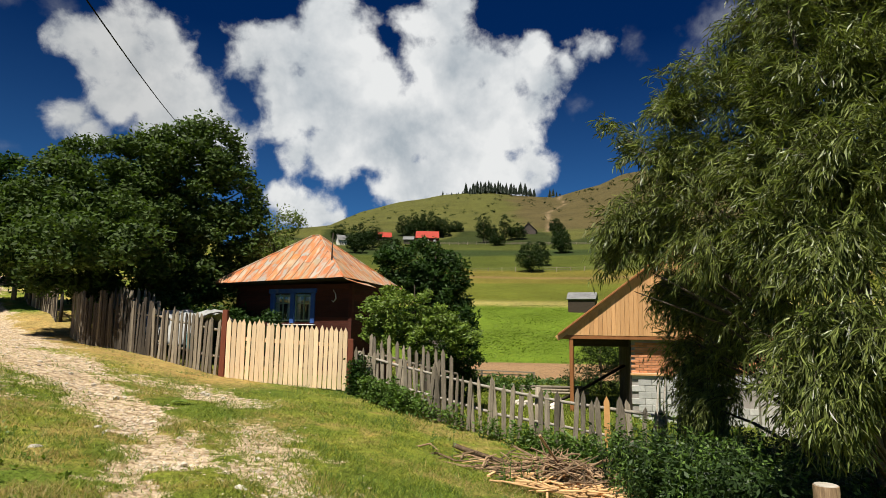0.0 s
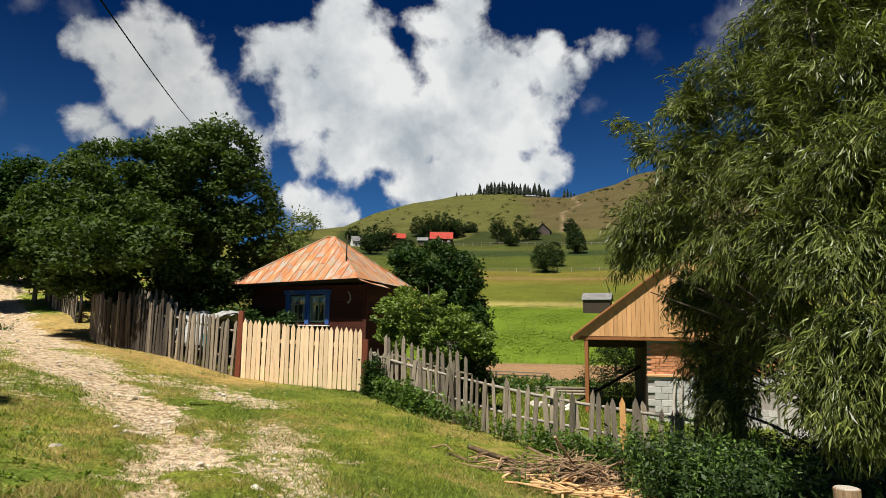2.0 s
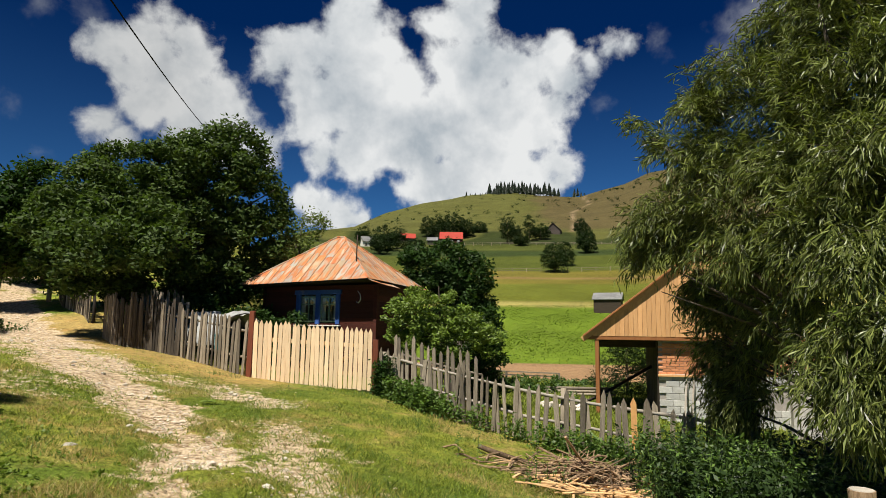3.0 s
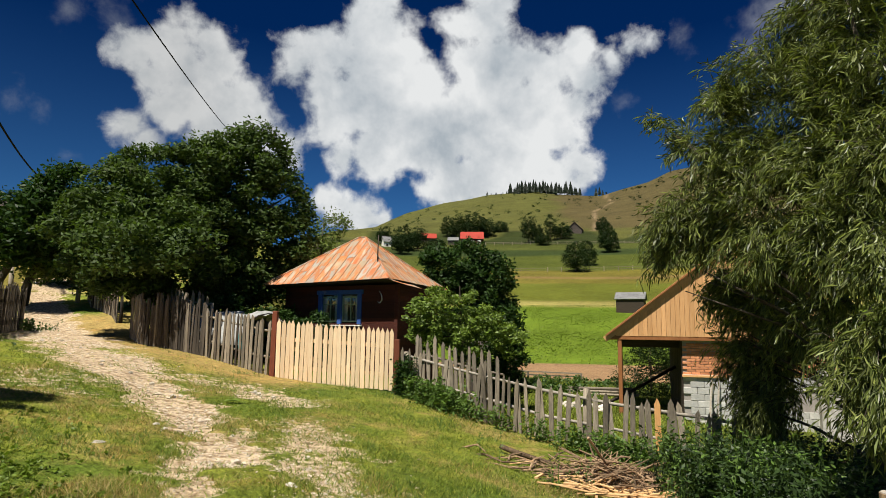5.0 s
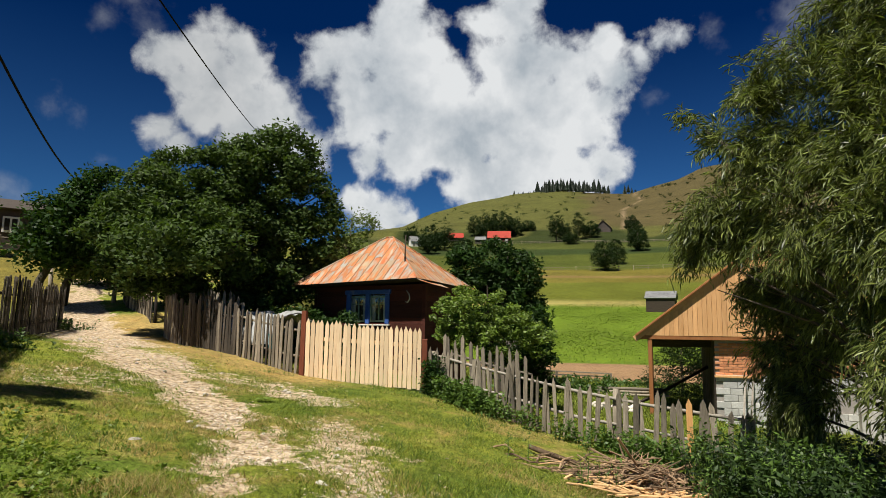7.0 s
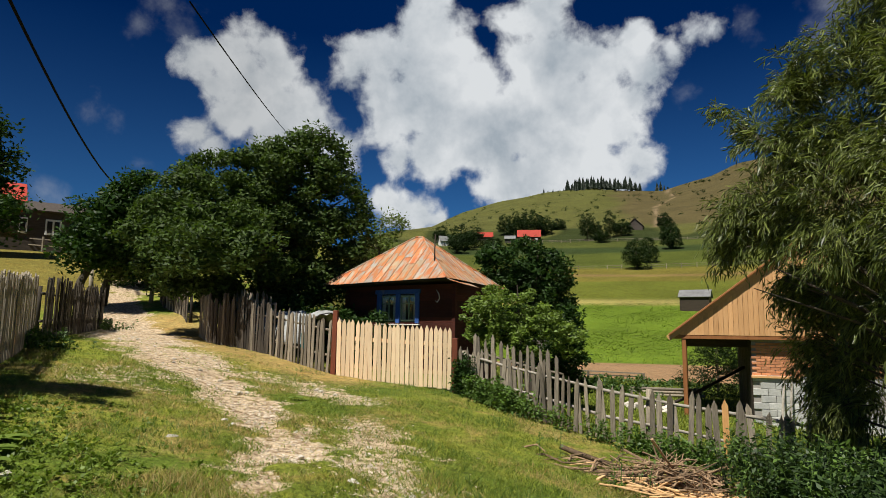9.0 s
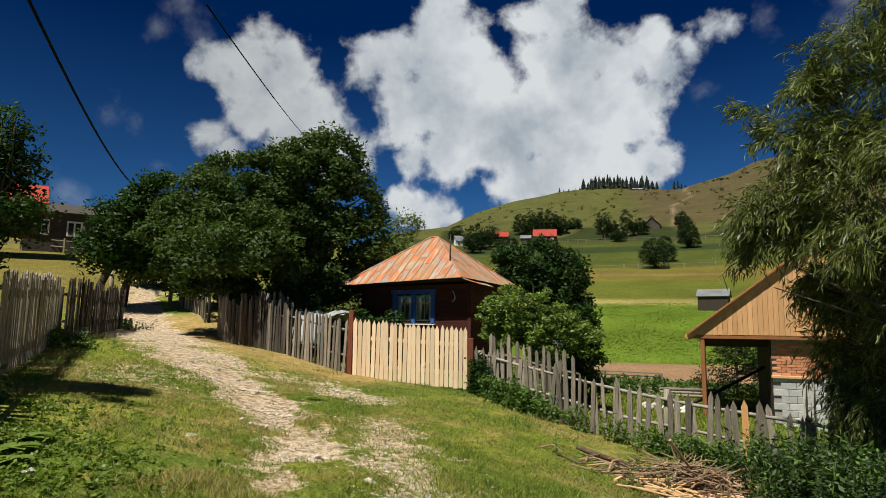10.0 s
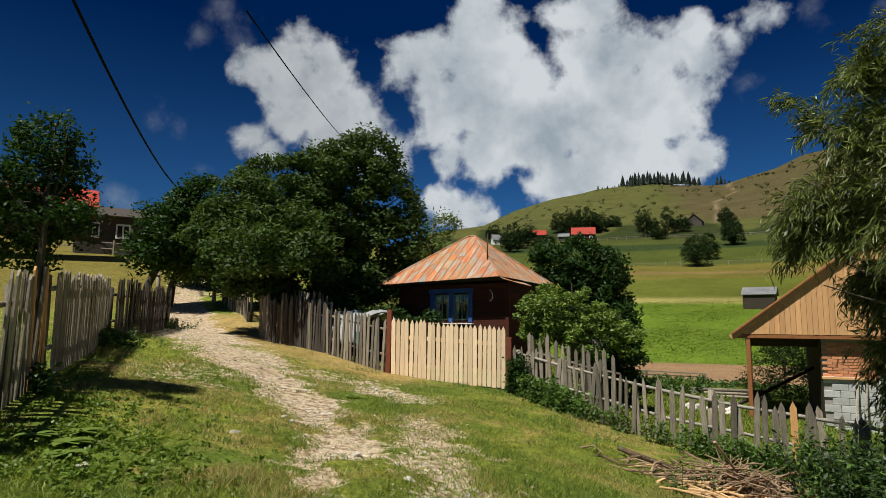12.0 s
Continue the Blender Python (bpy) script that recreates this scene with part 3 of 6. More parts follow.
def fence(path, label, boards, pitch, jitter, sink, rails, post_every, rail_mat, post_mat, seed, tilt=2.5, rail_side=1, skip=0.0):
    """Pickets one by one on round rails and posts; boards: meshes to draw from."""
    rnd = random.Random(seed)
    total, spot = run(path)
    x0, y0, _ = spot(0)
    root = thing("fence", pose(x0, y0, gz(x0, y0)), label, "fence", kind="")
    inv = root.matrix_basis.inverted()
    s = pitch / 2
    while s < total:
        x, y, a = spot(s)
        if rnd.random() > skip:
            m = pose(x, y, gz(x, y) - sink + rnd.uniform(-jitter, jitter), rnd.uniform(-tilt, tilt) * 0.6, rnd.uniform(-tilt, tilt), a)
            put("picket", rnd.choice(boards), root, inv @ m)
        s += pitch * rnd.uniform(0.86, 1.16)
    for h in rails:
        pts = []
        n = max(3, int(total / 1.1))
        for k in range(n + 1):
            q = total * k / n
            x, y, a = spot(q)
            off = Vector((-math.sin(radians(a)), math.cos(radians(a)), 0)) * 0.05 * rail_side
            pts.append(inv @ (Vector((x, y, gz(x, y) + h + rnd.uniform(-0.025, 0.025))) + off))
        v, f = tube(pts, [0.028 * rnd.uniform(0.85, 1.2) for _ in pts], 6)
        put("rail", mesh("rail", v, f, rail_mat, True), root)
    s = 0.05
    while s < total:
        x, y, a = spot(s)
        off = Vector((-math.sin(radians(a)), math.cos(radians(a)), 0)) * 0.13 * rail_side
        hgt = max(rails) + rnd.uniform(0.05, 0.18) if rails else 1.2
        v, f = tube([(0, 0, -0.4), (0.01, 0, hgt * 0.5), (rnd.uniform(-.03, .03), 0, hgt)], [0.06, 0.056, 0.05], 7)
        put("post", mesh("post", v, f, post_mat, True), root, inv @ pose(x + off.x, y + off.y, gz(x, y)))
        s += post_every
    return root


R = random.Random(5)
grey = [picket_mesh(R.uniform(0.06, 0.098), R.uniform(1.06, 1.22), R.uniform(0.08, 0.15), 0.022, R.uniform(-.02, .02), M_GREY, R.uniform(-.15, .15)) for _ in range(9)]
grey_plain = grey * 3 + [picket_mesh(0.10, 1.0, 0.03, 0.022, 0.01, M_GREY, 0.4), picket_mesh(0.1, 1.1, 0.11, 0.022, 0, M_ORANGE)]
dark = [picket_mesh(R.uniform(0.055, 0.10), R.uniform(1.2, 1.48), R.uniform(0.02, 0.10), 0.022, R.uniform(-.02, .02), M_DARK, R.uniform(-.4, .4)) for _ in range(9)]
greytall = [picket_mesh(R.uniform(0.065, 0.095), R.uniform(1.22, 1.42), R.uniform(0.06, 0.12), 0.022, R.uniform(-.02, .02), M_GREY, R.uniform(-.2, .2)) for _ in range(6)]
fresh = [picket_mesh(R.uniform(0.084, 0.098), R.uniform(1.36, 1.41), R.uniform(0.09, 0.11), 0.024, R.uniform(-.006, .006), M_FRESH) for _ in range(6)]


def picket_gate():
    """New pointed boards on rails, between a painted post and an added one, across the yard's entrance."""
    a, b = Vector((-3.56, 14.47, 0.27)), Vector((-0.82, 14.18, 0.13))
    root = thing("picket_gate", Matrix.Translation(a), "gate of fresh pale pine pickets between painted posts", "gate")
    d = b - a
    L, ang = math.hypot(d.x, d.y), math.degrees(math.atan2(d.y, d.x))
    rnd = random.Random(3)
    n = 25
    for k in range(n):
        f = (k + 0.5) / n
        h = 0.02 if k < 8 else -0.02
        put("picket", rnd.choice(fresh), root, pose(d.x * f, d.y * f, d.z * f + h + rnd.uniform(-.012, .012), 0, rnd.uniform(-.7, .7), ang))
    rail = boxmesh("rail", L, 0.045, 0.09, M_FRESH, 0.004)
    slope = math.degrees(math.atan2(-d.z, L))
    for h in (0.28, 0.92):
        put("rail", rail, root, pose(d.x / 2 + 0.004, d.y / 2 + 0.04, d.z / 2 + h, 0, slope, ang))
    brace = boxmesh("brace", 1.5, 0.03, 0.08, M_FRESH, 0.004)
    for f, s in ((0.26, 1), (0.74, -1)):
        put("brace", brace, root, pose(d.x * f, d.y * f + 0.075, d.z * f + 0.58, 0, s * 26, ang))
    post = boxmesh("gate_post", 0.12, 0.12, 1.9, M_POSTRED, 0.012)
    put("gate_post", post, root, pose(-0.09, 0.09, -0.3, 0, 0.6, ang), "red-brown painted square post")
    # added post, coloured like the sunlit strip of cottage wall behind it
    put("gate_post", boxmesh("gate_post", 0.13, 0.12, 1.42, M_POSTRED, 0.012), root, pose(d.x + 0.08, d.y + 0.05, d.z - 0.3, 0, -0.5, ang), "added red-brown post standing in for a sunlit strip of red wall")


picket_gate()
fence([(-0.66, 14.16), (-0.2, 13.85), (0.7, 13.0), (1.8, 11.95), (3.2, 11.2), (4.6, 10.6), (5.6, 10.3)], "leaning weathered grey picket fence on a pale round rail, running downhill",
      grey_plain, 0.145, 0.06, 0.03, (0.42, 0.88), 2.2, M_RAIL, M_GREY, 11, tilt=5.0, skip=0.04)
fence([(-0.35, 14.5), (0.55, 13.75), (1.5, 13.0)], "second row of grey weathered pickets behind the first", greytall, 0.17, 0.07, -0.06, (0.4, 0.95), 1.8, M_GREY, M_GREY, 19, tilt=4, skip=0.1)
fence([(-3.78, 14.66), (-5.26, 15.55), (-5.7, 15.9)], "weathered grey picket fence beside the gate, gaps between the boards",
      greytall + greytall + dark[:2], 0.128, 0.06, 0.05, (0.4, 1.0), 1.9, M_GREY, M_GREY, 12, tilt=3.0, rail_side=-1)
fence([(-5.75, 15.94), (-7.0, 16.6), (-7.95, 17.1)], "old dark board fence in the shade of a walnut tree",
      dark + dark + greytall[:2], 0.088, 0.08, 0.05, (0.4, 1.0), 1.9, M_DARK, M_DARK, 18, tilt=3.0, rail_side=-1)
sunlit_boards = [picket_mesh(R.uniform(0.08, 0.115), R.uniform(1.3, 1.42), R.uniform(0.02, 0.08), 0.022, R.uniform(-.02, .02), M_SUNLIT, R.uniform(-.3, .3)) for _ in range(5)]
tall = [picket_mesh(R.uniform(0.085, 0.12), R.uniform(1.55, 1.75), R.uniform(0.08, 0.12), 0.022, R.uniform(-.02, .02), M_GREY, R.uniform(-.2, .2)) for _ in range(4)]
fence([(-6.3, 17.7), (-7.6, 18.6), (-8.7, 19.7)], "taller grey picket fence inside the garden", tall, 0.16, 0.06, 0.05, (0.5, 1.3), 2.0, M_GREY, M_GREY, 20, tilt=3, rail_side=-1)
fence([(-8.0, 17.2), (-9.4, 19.6)], "sunlit return of brownish weathered boards along the lane", sunlit_boards + greytall[:2], 0.10, 0.05, 0.05, (0.4, 1.0), 2, M_DARK, M_DARK, 13, tilt=3, rail_side=-1)
fence([(-11.1, 22.1), (-12.0, 23.5), (-13.6, 25.0), (-15.0, 27.2)], "old board fence along the lane, leaning and patched", dark + sunlit_boards, 0.105, 0.1, 0.05, (0.4, 0.95), 2.2, M_DARK, M_DARK, 14, tilt=5, rail_side=-1)
fence([(-4.3, 3.9), (-5.2, 5.45), (-6.0, 6.75)], "tall weathered board fence beside the grass bank", dark[:3] + greytall[:3] + sunlit_boards[:3] + [picket_mesh(0.1, 1.4, 0.05, 0.022, 0.0, M_ORANGE)], 0.13, 0.06, 0.05, (0.4, 1.0), 2, M_GREY, M_GREY, 15, tilt=4)
fence([(-6.05, 6.9), (-7.4, 9.2), (-8.93, 11.6)], "grey board fence with close upright boards beside the bank", sunlit_boards + greytall[:3] + [picket_mesh(0.1, 1.36, 0.02, 0.022, 0.0, M_FRESH)], 0.112, 0.03, 0.06, (0.35, 1.12), 2.4, M_RAIL, M_GREY, 16, tilt=1.5)
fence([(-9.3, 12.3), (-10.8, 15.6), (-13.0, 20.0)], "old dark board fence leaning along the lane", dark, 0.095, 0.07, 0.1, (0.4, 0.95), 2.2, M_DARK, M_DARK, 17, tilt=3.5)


# ---- cottage ----
def clip_to(poly, region):
    """Part of a flat polygon inside a convex region, both counter-clockwise in 2D."""
    out = poly
    for (ax, ay), (bx, by) in zip(region, region[1:] + region[:1]):
        src, out = out, []
        side = lambda p: (bx - ax) * (p[1] - ay) - (by - ay) * (p[0] - ax)
        for p, q in zip(src, src[1:] + src[:1]):
            sp, sq = side(p), side(q)
            if sp >= 0:
                out.append(p)
            if (sp >= 0) != (sq >= 0):
                t = sp / (sp - sq)
                out.append((p[0] + (q[0] - p[0]) * t, p[1] + (q[1] - p[1]) * t))
        if len(out) < 3:
            return []
    return out


def roof_face(root, a, b, tops, rnd, mats, cols, rows):
    """Metal sheets, one by one, over the slope from the eave a-b up to the point or points tops."""
    a, b = Vector(a), Vector(b)
    u = (b - a).normalized()
    t0 = Vector(tops[0])
    n = u.cross(t0 - a).normalized()
    v = n.cross(u)
    flat = lambda p: ((Vector(p) - a).dot(u), (Vector(p) - a).dot(v))
    region = [flat(a), flat(b)] + [flat(t) for t in tops]
    W, H = flat(b)[0], max(p[1] for p in region)
    edges = [W * (k + rnd.uniform(-.08, .08)) / cols for k in range(cols + 1)]
    edges[0], edges[-1] = -0.01, W + 0.01
    for k in range(cols):
        shift = rnd.uniform(-0.25, 0.25) * H / rows
        ys = [-0.01] + [H * j / rows + shift + rnd.uniform(-.17, .17) for j in range(1, rows)] + [H + 0.01]
        for j in range(rows):
            poly = clip_to([(edges[k] - 0.012, ys[j] - 0.03), (edges[k + 1] + 0.012, ys[j] - 0.03), (edges[k + 1] + 0.012, ys[j + 1]), (edges[k] - 0.012, ys[j + 1])], region)
            if len(poly) < 3:
                continue
            c = Vector((sum(p[0] for p in poly) / len(poly), sum(p[1] for p in poly) / len(poly)))
            lift = 0.004 + 0.003 * ((k + j) % 2) + rnd.uniform(0, .004)
            tip = rnd.uniform(-.004, .004)
            P = lambda p, w: a + u * p[0] + v * p[1] + n * (lift + w - (p[1] - c.y) * 0.012 + (p[0] - c.x) * tip)
            m = len(poly)
            top, bot = [P(p, 0.004) for p in poly], [P(p, 0.0) for p in poly]
            faces = [tuple(range(m)), tuple(range(2 * m - 1, m - 1, -1))] + [(q, q + m, (q + 1) % m + m, (q + 1) % m) for q in range(m)]
            mid = a + u * c.x + v * c.y
            frame_m = Matrix((u, v, n)).transposed().to_4x4()
            frame_m.translation = mid
            inv = frame_m.inverted()
            put("roof_sheet", mesh("roof_sheet", [inv @ p for p in top + bot], faces, rnd.choice(mats)), root, frame_m)
        # standing seam
        if 0 < k:
            seam = clip_to([(edges[k] - 0.015, 0), (edges[k] + 0.015, 0), (edges[k] + 0.015, H), (edges[k] - 0.015, H)], region)
            if len(seam) >= 3:
                lo, hi = min(p[1] for p in seam), max(p[1] for p in seam)
                vv, ff = tube([a + u * edges[k] + v * lo + n * 0.02, a + u * edges[k] + v * hi + n * 0.02], [0.014, 0.014], 5)
                put("roof_seam", mesh("roof_seam", vv, ff, M_SEAM), root)


def cottage():
    """Low plank house with a hipped tin roof, seen on its corner."""
    C = Vector((-1.19, 17.46, 0))
    ang = math.degrees(math.atan2(-0.5, 0.87))   # the long wall's direction, from its far end to the near corner
    W, D, OH, EAVE, APEX = 4.95, 3.4, 0.57, 2.87, 4.44
    root = thing("cottage", pose(C.x, C.y, 0, 0, 0, ang), "small plank cottage stained dark red, with a rusty hipped tin roof", "house")
    # local axes: x along the front towards the near corner (0), y to the back
    fx0, fx1, fy0, fy1 = -W + OH, -0.14, 0.66, D - 0.3
    H = EAVE - 0.06
    win_x, win_w, win_z0, win_z1 = -W + 1.91, 1.62, 1.66, 2.56
    rnd = random.Random(8)
    row = 0.165
    walls = bmesh.new()
    wt = 0.14
    for cx, cy, sx, sy in (((fx0 + fx1) / 2, fy1 - wt / 2, fx1 - fx0, wt), (fx0 + wt / 2, (fy0 + fy1) / 2, wt, fy1 - fy0 - 2 * wt), (fx1 - wt / 2, (fy0 + fy1) / 2, wt, fy1 - fy0 - 2 * wt),
                           ((fx0 + win_x) / 2, fy0 + wt / 2, win_x - fx0, wt), ((win_x + win_w + fx1) / 2, fy0 + wt / 2, fx1 - win_x - win_w, wt)):
        box_into(walls, sx, sy, H + 0.4, Matrix.Translation((cx, cy, -0.4)))
    box_into(walls, win_w, wt, win_z0 + 0.4, Matrix.Translation((win_x + win_w / 2, fy0 + wt / 2, -0.4)))
    box_into(walls, win_w, wt, H - win_z1, Matrix.Translation((win_x + win_w / 2, fy0 + wt / 2, win_z1)))
    wall = part("wall", walls, M_LOG, root)
    z = 0.0
    while z < H - 0.05:   # overlapping weatherboards, front and side
        h = min(row, H - z)
        spans = [(fx0 - 0.02, fx1 + 0.02)]
        if z + h > win_z0 and z < win_z1:
            spans = [(fx0 - 0.02, win_x - 0.01), (win_x + win_w + 0.01, fx1 + 0.02)]
        for s0, s1 in spans:
            put("plank", boxmesh("plank", s1 - s0, 0.022, h - 0.006, M_LOG, 0.004), wall, pose((s0 + s1) / 2, fy0 - 0.014, z, rnd.uniform(2.2, 3.6), 0, 0))
        put("plank", boxmesh("plank", fy1 - fy0, 0.022, h - 0.006, M_LOG, 0.004), wall, pose(fx1 + 0.014, (fy0 + fy1) / 2, z, -rnd.uniform(2.2, 3.6), 0, 90))
        z += row
    corner = boxmesh("corner_board", 0.12, 0.12, H, M_LOG, 0.006)
    for x in (fx0, fx1):
        put("corner_board", corner, wall, pose(x, fy0, 0.0))
    # double window with a blue surround, green sashes and lace curtains
    win = put("window", boxmesh("window", win_w - 0.02, 0.02, win_z1 - win_z0 - 0.02, M_DARKIN), root, pose(win_x + win_w / 2, fy0 + 0.12, win_z0 + 0.01), "blue-framed double window with green sashes and lace curtains")
    y = fy0 - 0.035
    cx = win_x + win_w / 2
    jamb = boxmesh("jamb", 0.15, 0.09, win_z1 - win_z0 + 0.06, M_BLUE, 0.008)
    inv = win.matrix_basis.inverted()
    for x in (win_x + 0.05, win_x + win_w - 0.05, cx):
        put("jamb", jamb, win, inv @ pose(x, y + 0.01, win_z0 - 0.03))
    put("lintel", boxmesh("lintel", win_w + 0.16, 0.1, 0.13, M_BLUE, 0.008), win, inv @ pose(cx, y, win_z1 - 0.02))
    put("window_sill", boxmesh("window_sill", win_w + 0.12, 0.13, 0.035, M_WHITE, 0.008), win, inv @ pose(cx, y - 0.02, win_z0 - 0.09), "white painted sill")
    pw = win_w / 2 - 0.18
    for s in (-1, 1):
        px = cx + s * (win_w / 4 - 0.01)
        for q, sx, sz, dz in ((-pw / 2, 0.05, win_z1 - win_z0 - 0.1, 0.04), (pw / 2, 0.05, win_z1 - win_z0 - 0.1, 0.04), (0, pw, 0.05, 0.03), (0, pw, 0.05, win_z1 - win_z0 - 0.13), (0, pw, 0.035, (win_z1 - win_z0) * 0.62), (0, 0.03, win_z1 - win_z0 - 0.1, 0.04)):
            put("sash_bar", boxmesh("sash_bar", sx, 0.04, sz, M_GREENFRAME, 0.004), win, inv @ pose(px + q, fy0 + 0.02, win_z0 + dz))
        glass = boxmesh("pane", pw, 0.006, win_z1 - win_z0 - 0.1, M_GLASS)
        g = put("pane", glass, win, inv @ pose(px, fy0 + 0.03, win_z0 + 0.05))
        g.visible_shadow = False
        for c in (-1, 1):   # gathered curtain
            vv, ff = [], []
            for i in range(9):
                xx = px + c * (pw * 0.5 - i / 8 * pw * (0.30 if c > 0 else 0.24))
                for zz in (win_z0 + 0.06, win_z1 - 0.08):
                    vv.append((xx, fy0 + 0.075 + 0.014 * (i % 2), zz))
            ff = [(2 * i, 2 * i + 1, 2 * i + 3, 2 * i + 2) for i in range(8)]
            put("curtain", mesh("curtain", [inv @ Vector(p) for p in vv], ff, M_CURTAIN), win)
    # eaves, fascia and roof of patched sheets
    e = EAVE
    corners = [Vector((-W, 0, e - 0.04)), Vector((0, 0, e + 0.05)), Vector((0.02, D, e - 0.08)), Vector((-W, D, e))]
    apex = [Vector((-W / 2 + 0.42, D / 2 - 0.08, APEX)), Vector((-W / 2 + 0.14, D / 2 - 0.08, APEX))]
    base = [(-W + .03, .03, e - 0.07), (-.03, .03, e + 0.02), (-.01, D - .03, e - 0.11), (-W + .03, D - .03, e - 0.03)]
    vv = base + [tuple(p - Vector((0, 0, 0.03))) for p in apex]
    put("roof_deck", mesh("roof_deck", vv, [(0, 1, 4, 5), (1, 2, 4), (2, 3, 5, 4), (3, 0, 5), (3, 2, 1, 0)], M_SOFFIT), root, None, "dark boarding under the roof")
    rusty, pale = [M_RUST, M_RUST, M_RUST, M_PALESHEET, M_PALESHEET, M_GREYSHEET, M_GREYSHEET], [M_PALESHEET, M_PALESHEET, M_GREYSHEET, M_RUST]
    roof_face(root, corners[0], corners[1], apex, rnd, rusty, 16, 3)
    roof_face(root, corners[1], corners[2], apex[:1], rnd, pale, 11, 3)
    roof_face(root, corners[2], corners[3], apex[::-1], rnd, rusty, 8, 3)
    roof_face(root, corners[3], corners[0], apex[1:], rnd, rusty, 5, 3)
    for p, q in ((corners[0], apex[1]), (corners[1], apex[0]), (corners[2], apex[0]), (corners[3], apex[1]), (apex[0], apex[1])):
        vv, ff = tube([p + Vector((0, 0, .02)), (p + q) / 2 + Vector((0, 0, .03)), q + Vector((0, 0, .03))], [0.022, 0.022, 0.022], 6)
        put("hip_cap", mesh("hip_cap", vv, ff, M_RUST), root)
    # bent tin lip by the near corner
    lip = [(0.02, -0.03, e + .05), (0.05, 0.6, e - .03), (0.06, 1.25, e - .05), (0.30, 1.3, e - 0.16), (0.27, 0.6, e - .11), (0.14, 0.0, e - .02)]
    put("tin_lip", mesh("tin_lip", lip + [(x, y2, z2 - .008) for x, y2, z2 in lip], [(0, 1, 4, 5), (1, 2, 3, 4), (6, 11, 10, 7), (7, 10, 9, 8), (0, 5, 11, 6), (5, 4, 10, 11), (4, 3, 9, 10)], M_PALESHEET), root, None, "bent grey tin flashing")
    # white curved ornament hung on the wall
    vv, ff = tube([(fx1 - 0.62, fy0 - 0.05, 2.62), (fx1 - 0.52, fy0 - 0.06, 2.50), (fx1 - 0.50, fy0 - 0.06, 2.36), (fx1 - 0.58, fy0 - 0.06, 2.26), (fx1 - 0.66, fy0 - 0.05, 2.30)], [0.008, 0.014, 0.018, 0.015, 0.006], 7)
    put("wall_ornament", mesh("wall_ornament", vv, ff, M_WHITE, True), root, None, "white curved ornament hung on the wall")
    # aerial mast with wire stays
    mp = Vector((-0.85, 0.62, e + 0.44))
    vv, ff = tube([mp, mp + Vector((0.0, 0, 0.5)), mp + Vector((0.015, 0, 1.0))], [0.022, 0.02, 0.016], 6)
    mast = put("roof_mast", mesh("roof_mast", vv, ff, M_IRON, True), root, None, "thin dark iron mast stayed by wires")
    for t in ((-0.55, 0.55, 0.25), (-0.2, 0.75, 0.12)):
        vv, ff = tube([mp + Vector((0, 0, .35)), mp + Vector(t)], [0.006, 0.006], 4)
        put("stay_wire", mesh("stay_wire", vv, ff, M_IRON), mast)
    return root


def glass_mat():
    m = bpy.data.materials.new("window_glass")
    m.use_nodes = True
    nt = m.node_tree
    gl, tr, mx, fr = (nt.nodes.new(k) for k in ("ShaderNodeBsdfGlossy", "ShaderNodeBsdfTransparent", "ShaderNodeMixShader", "ShaderNodeFresnel"))
    gl.inputs["Roughness"].default_value = 0.03
    nt.links.new(fr.outputs[0], mx.inputs[0])
    nt.links.new(tr.outputs[0], mx.inputs[1])
    nt.links.new(gl.outputs[0], mx.inputs[2])
    nt.links.new(mx.outputs[0], nt.nodes["Material Output"].inputs[0])
    return m


M_GLASS = glass_mat()
cottage()


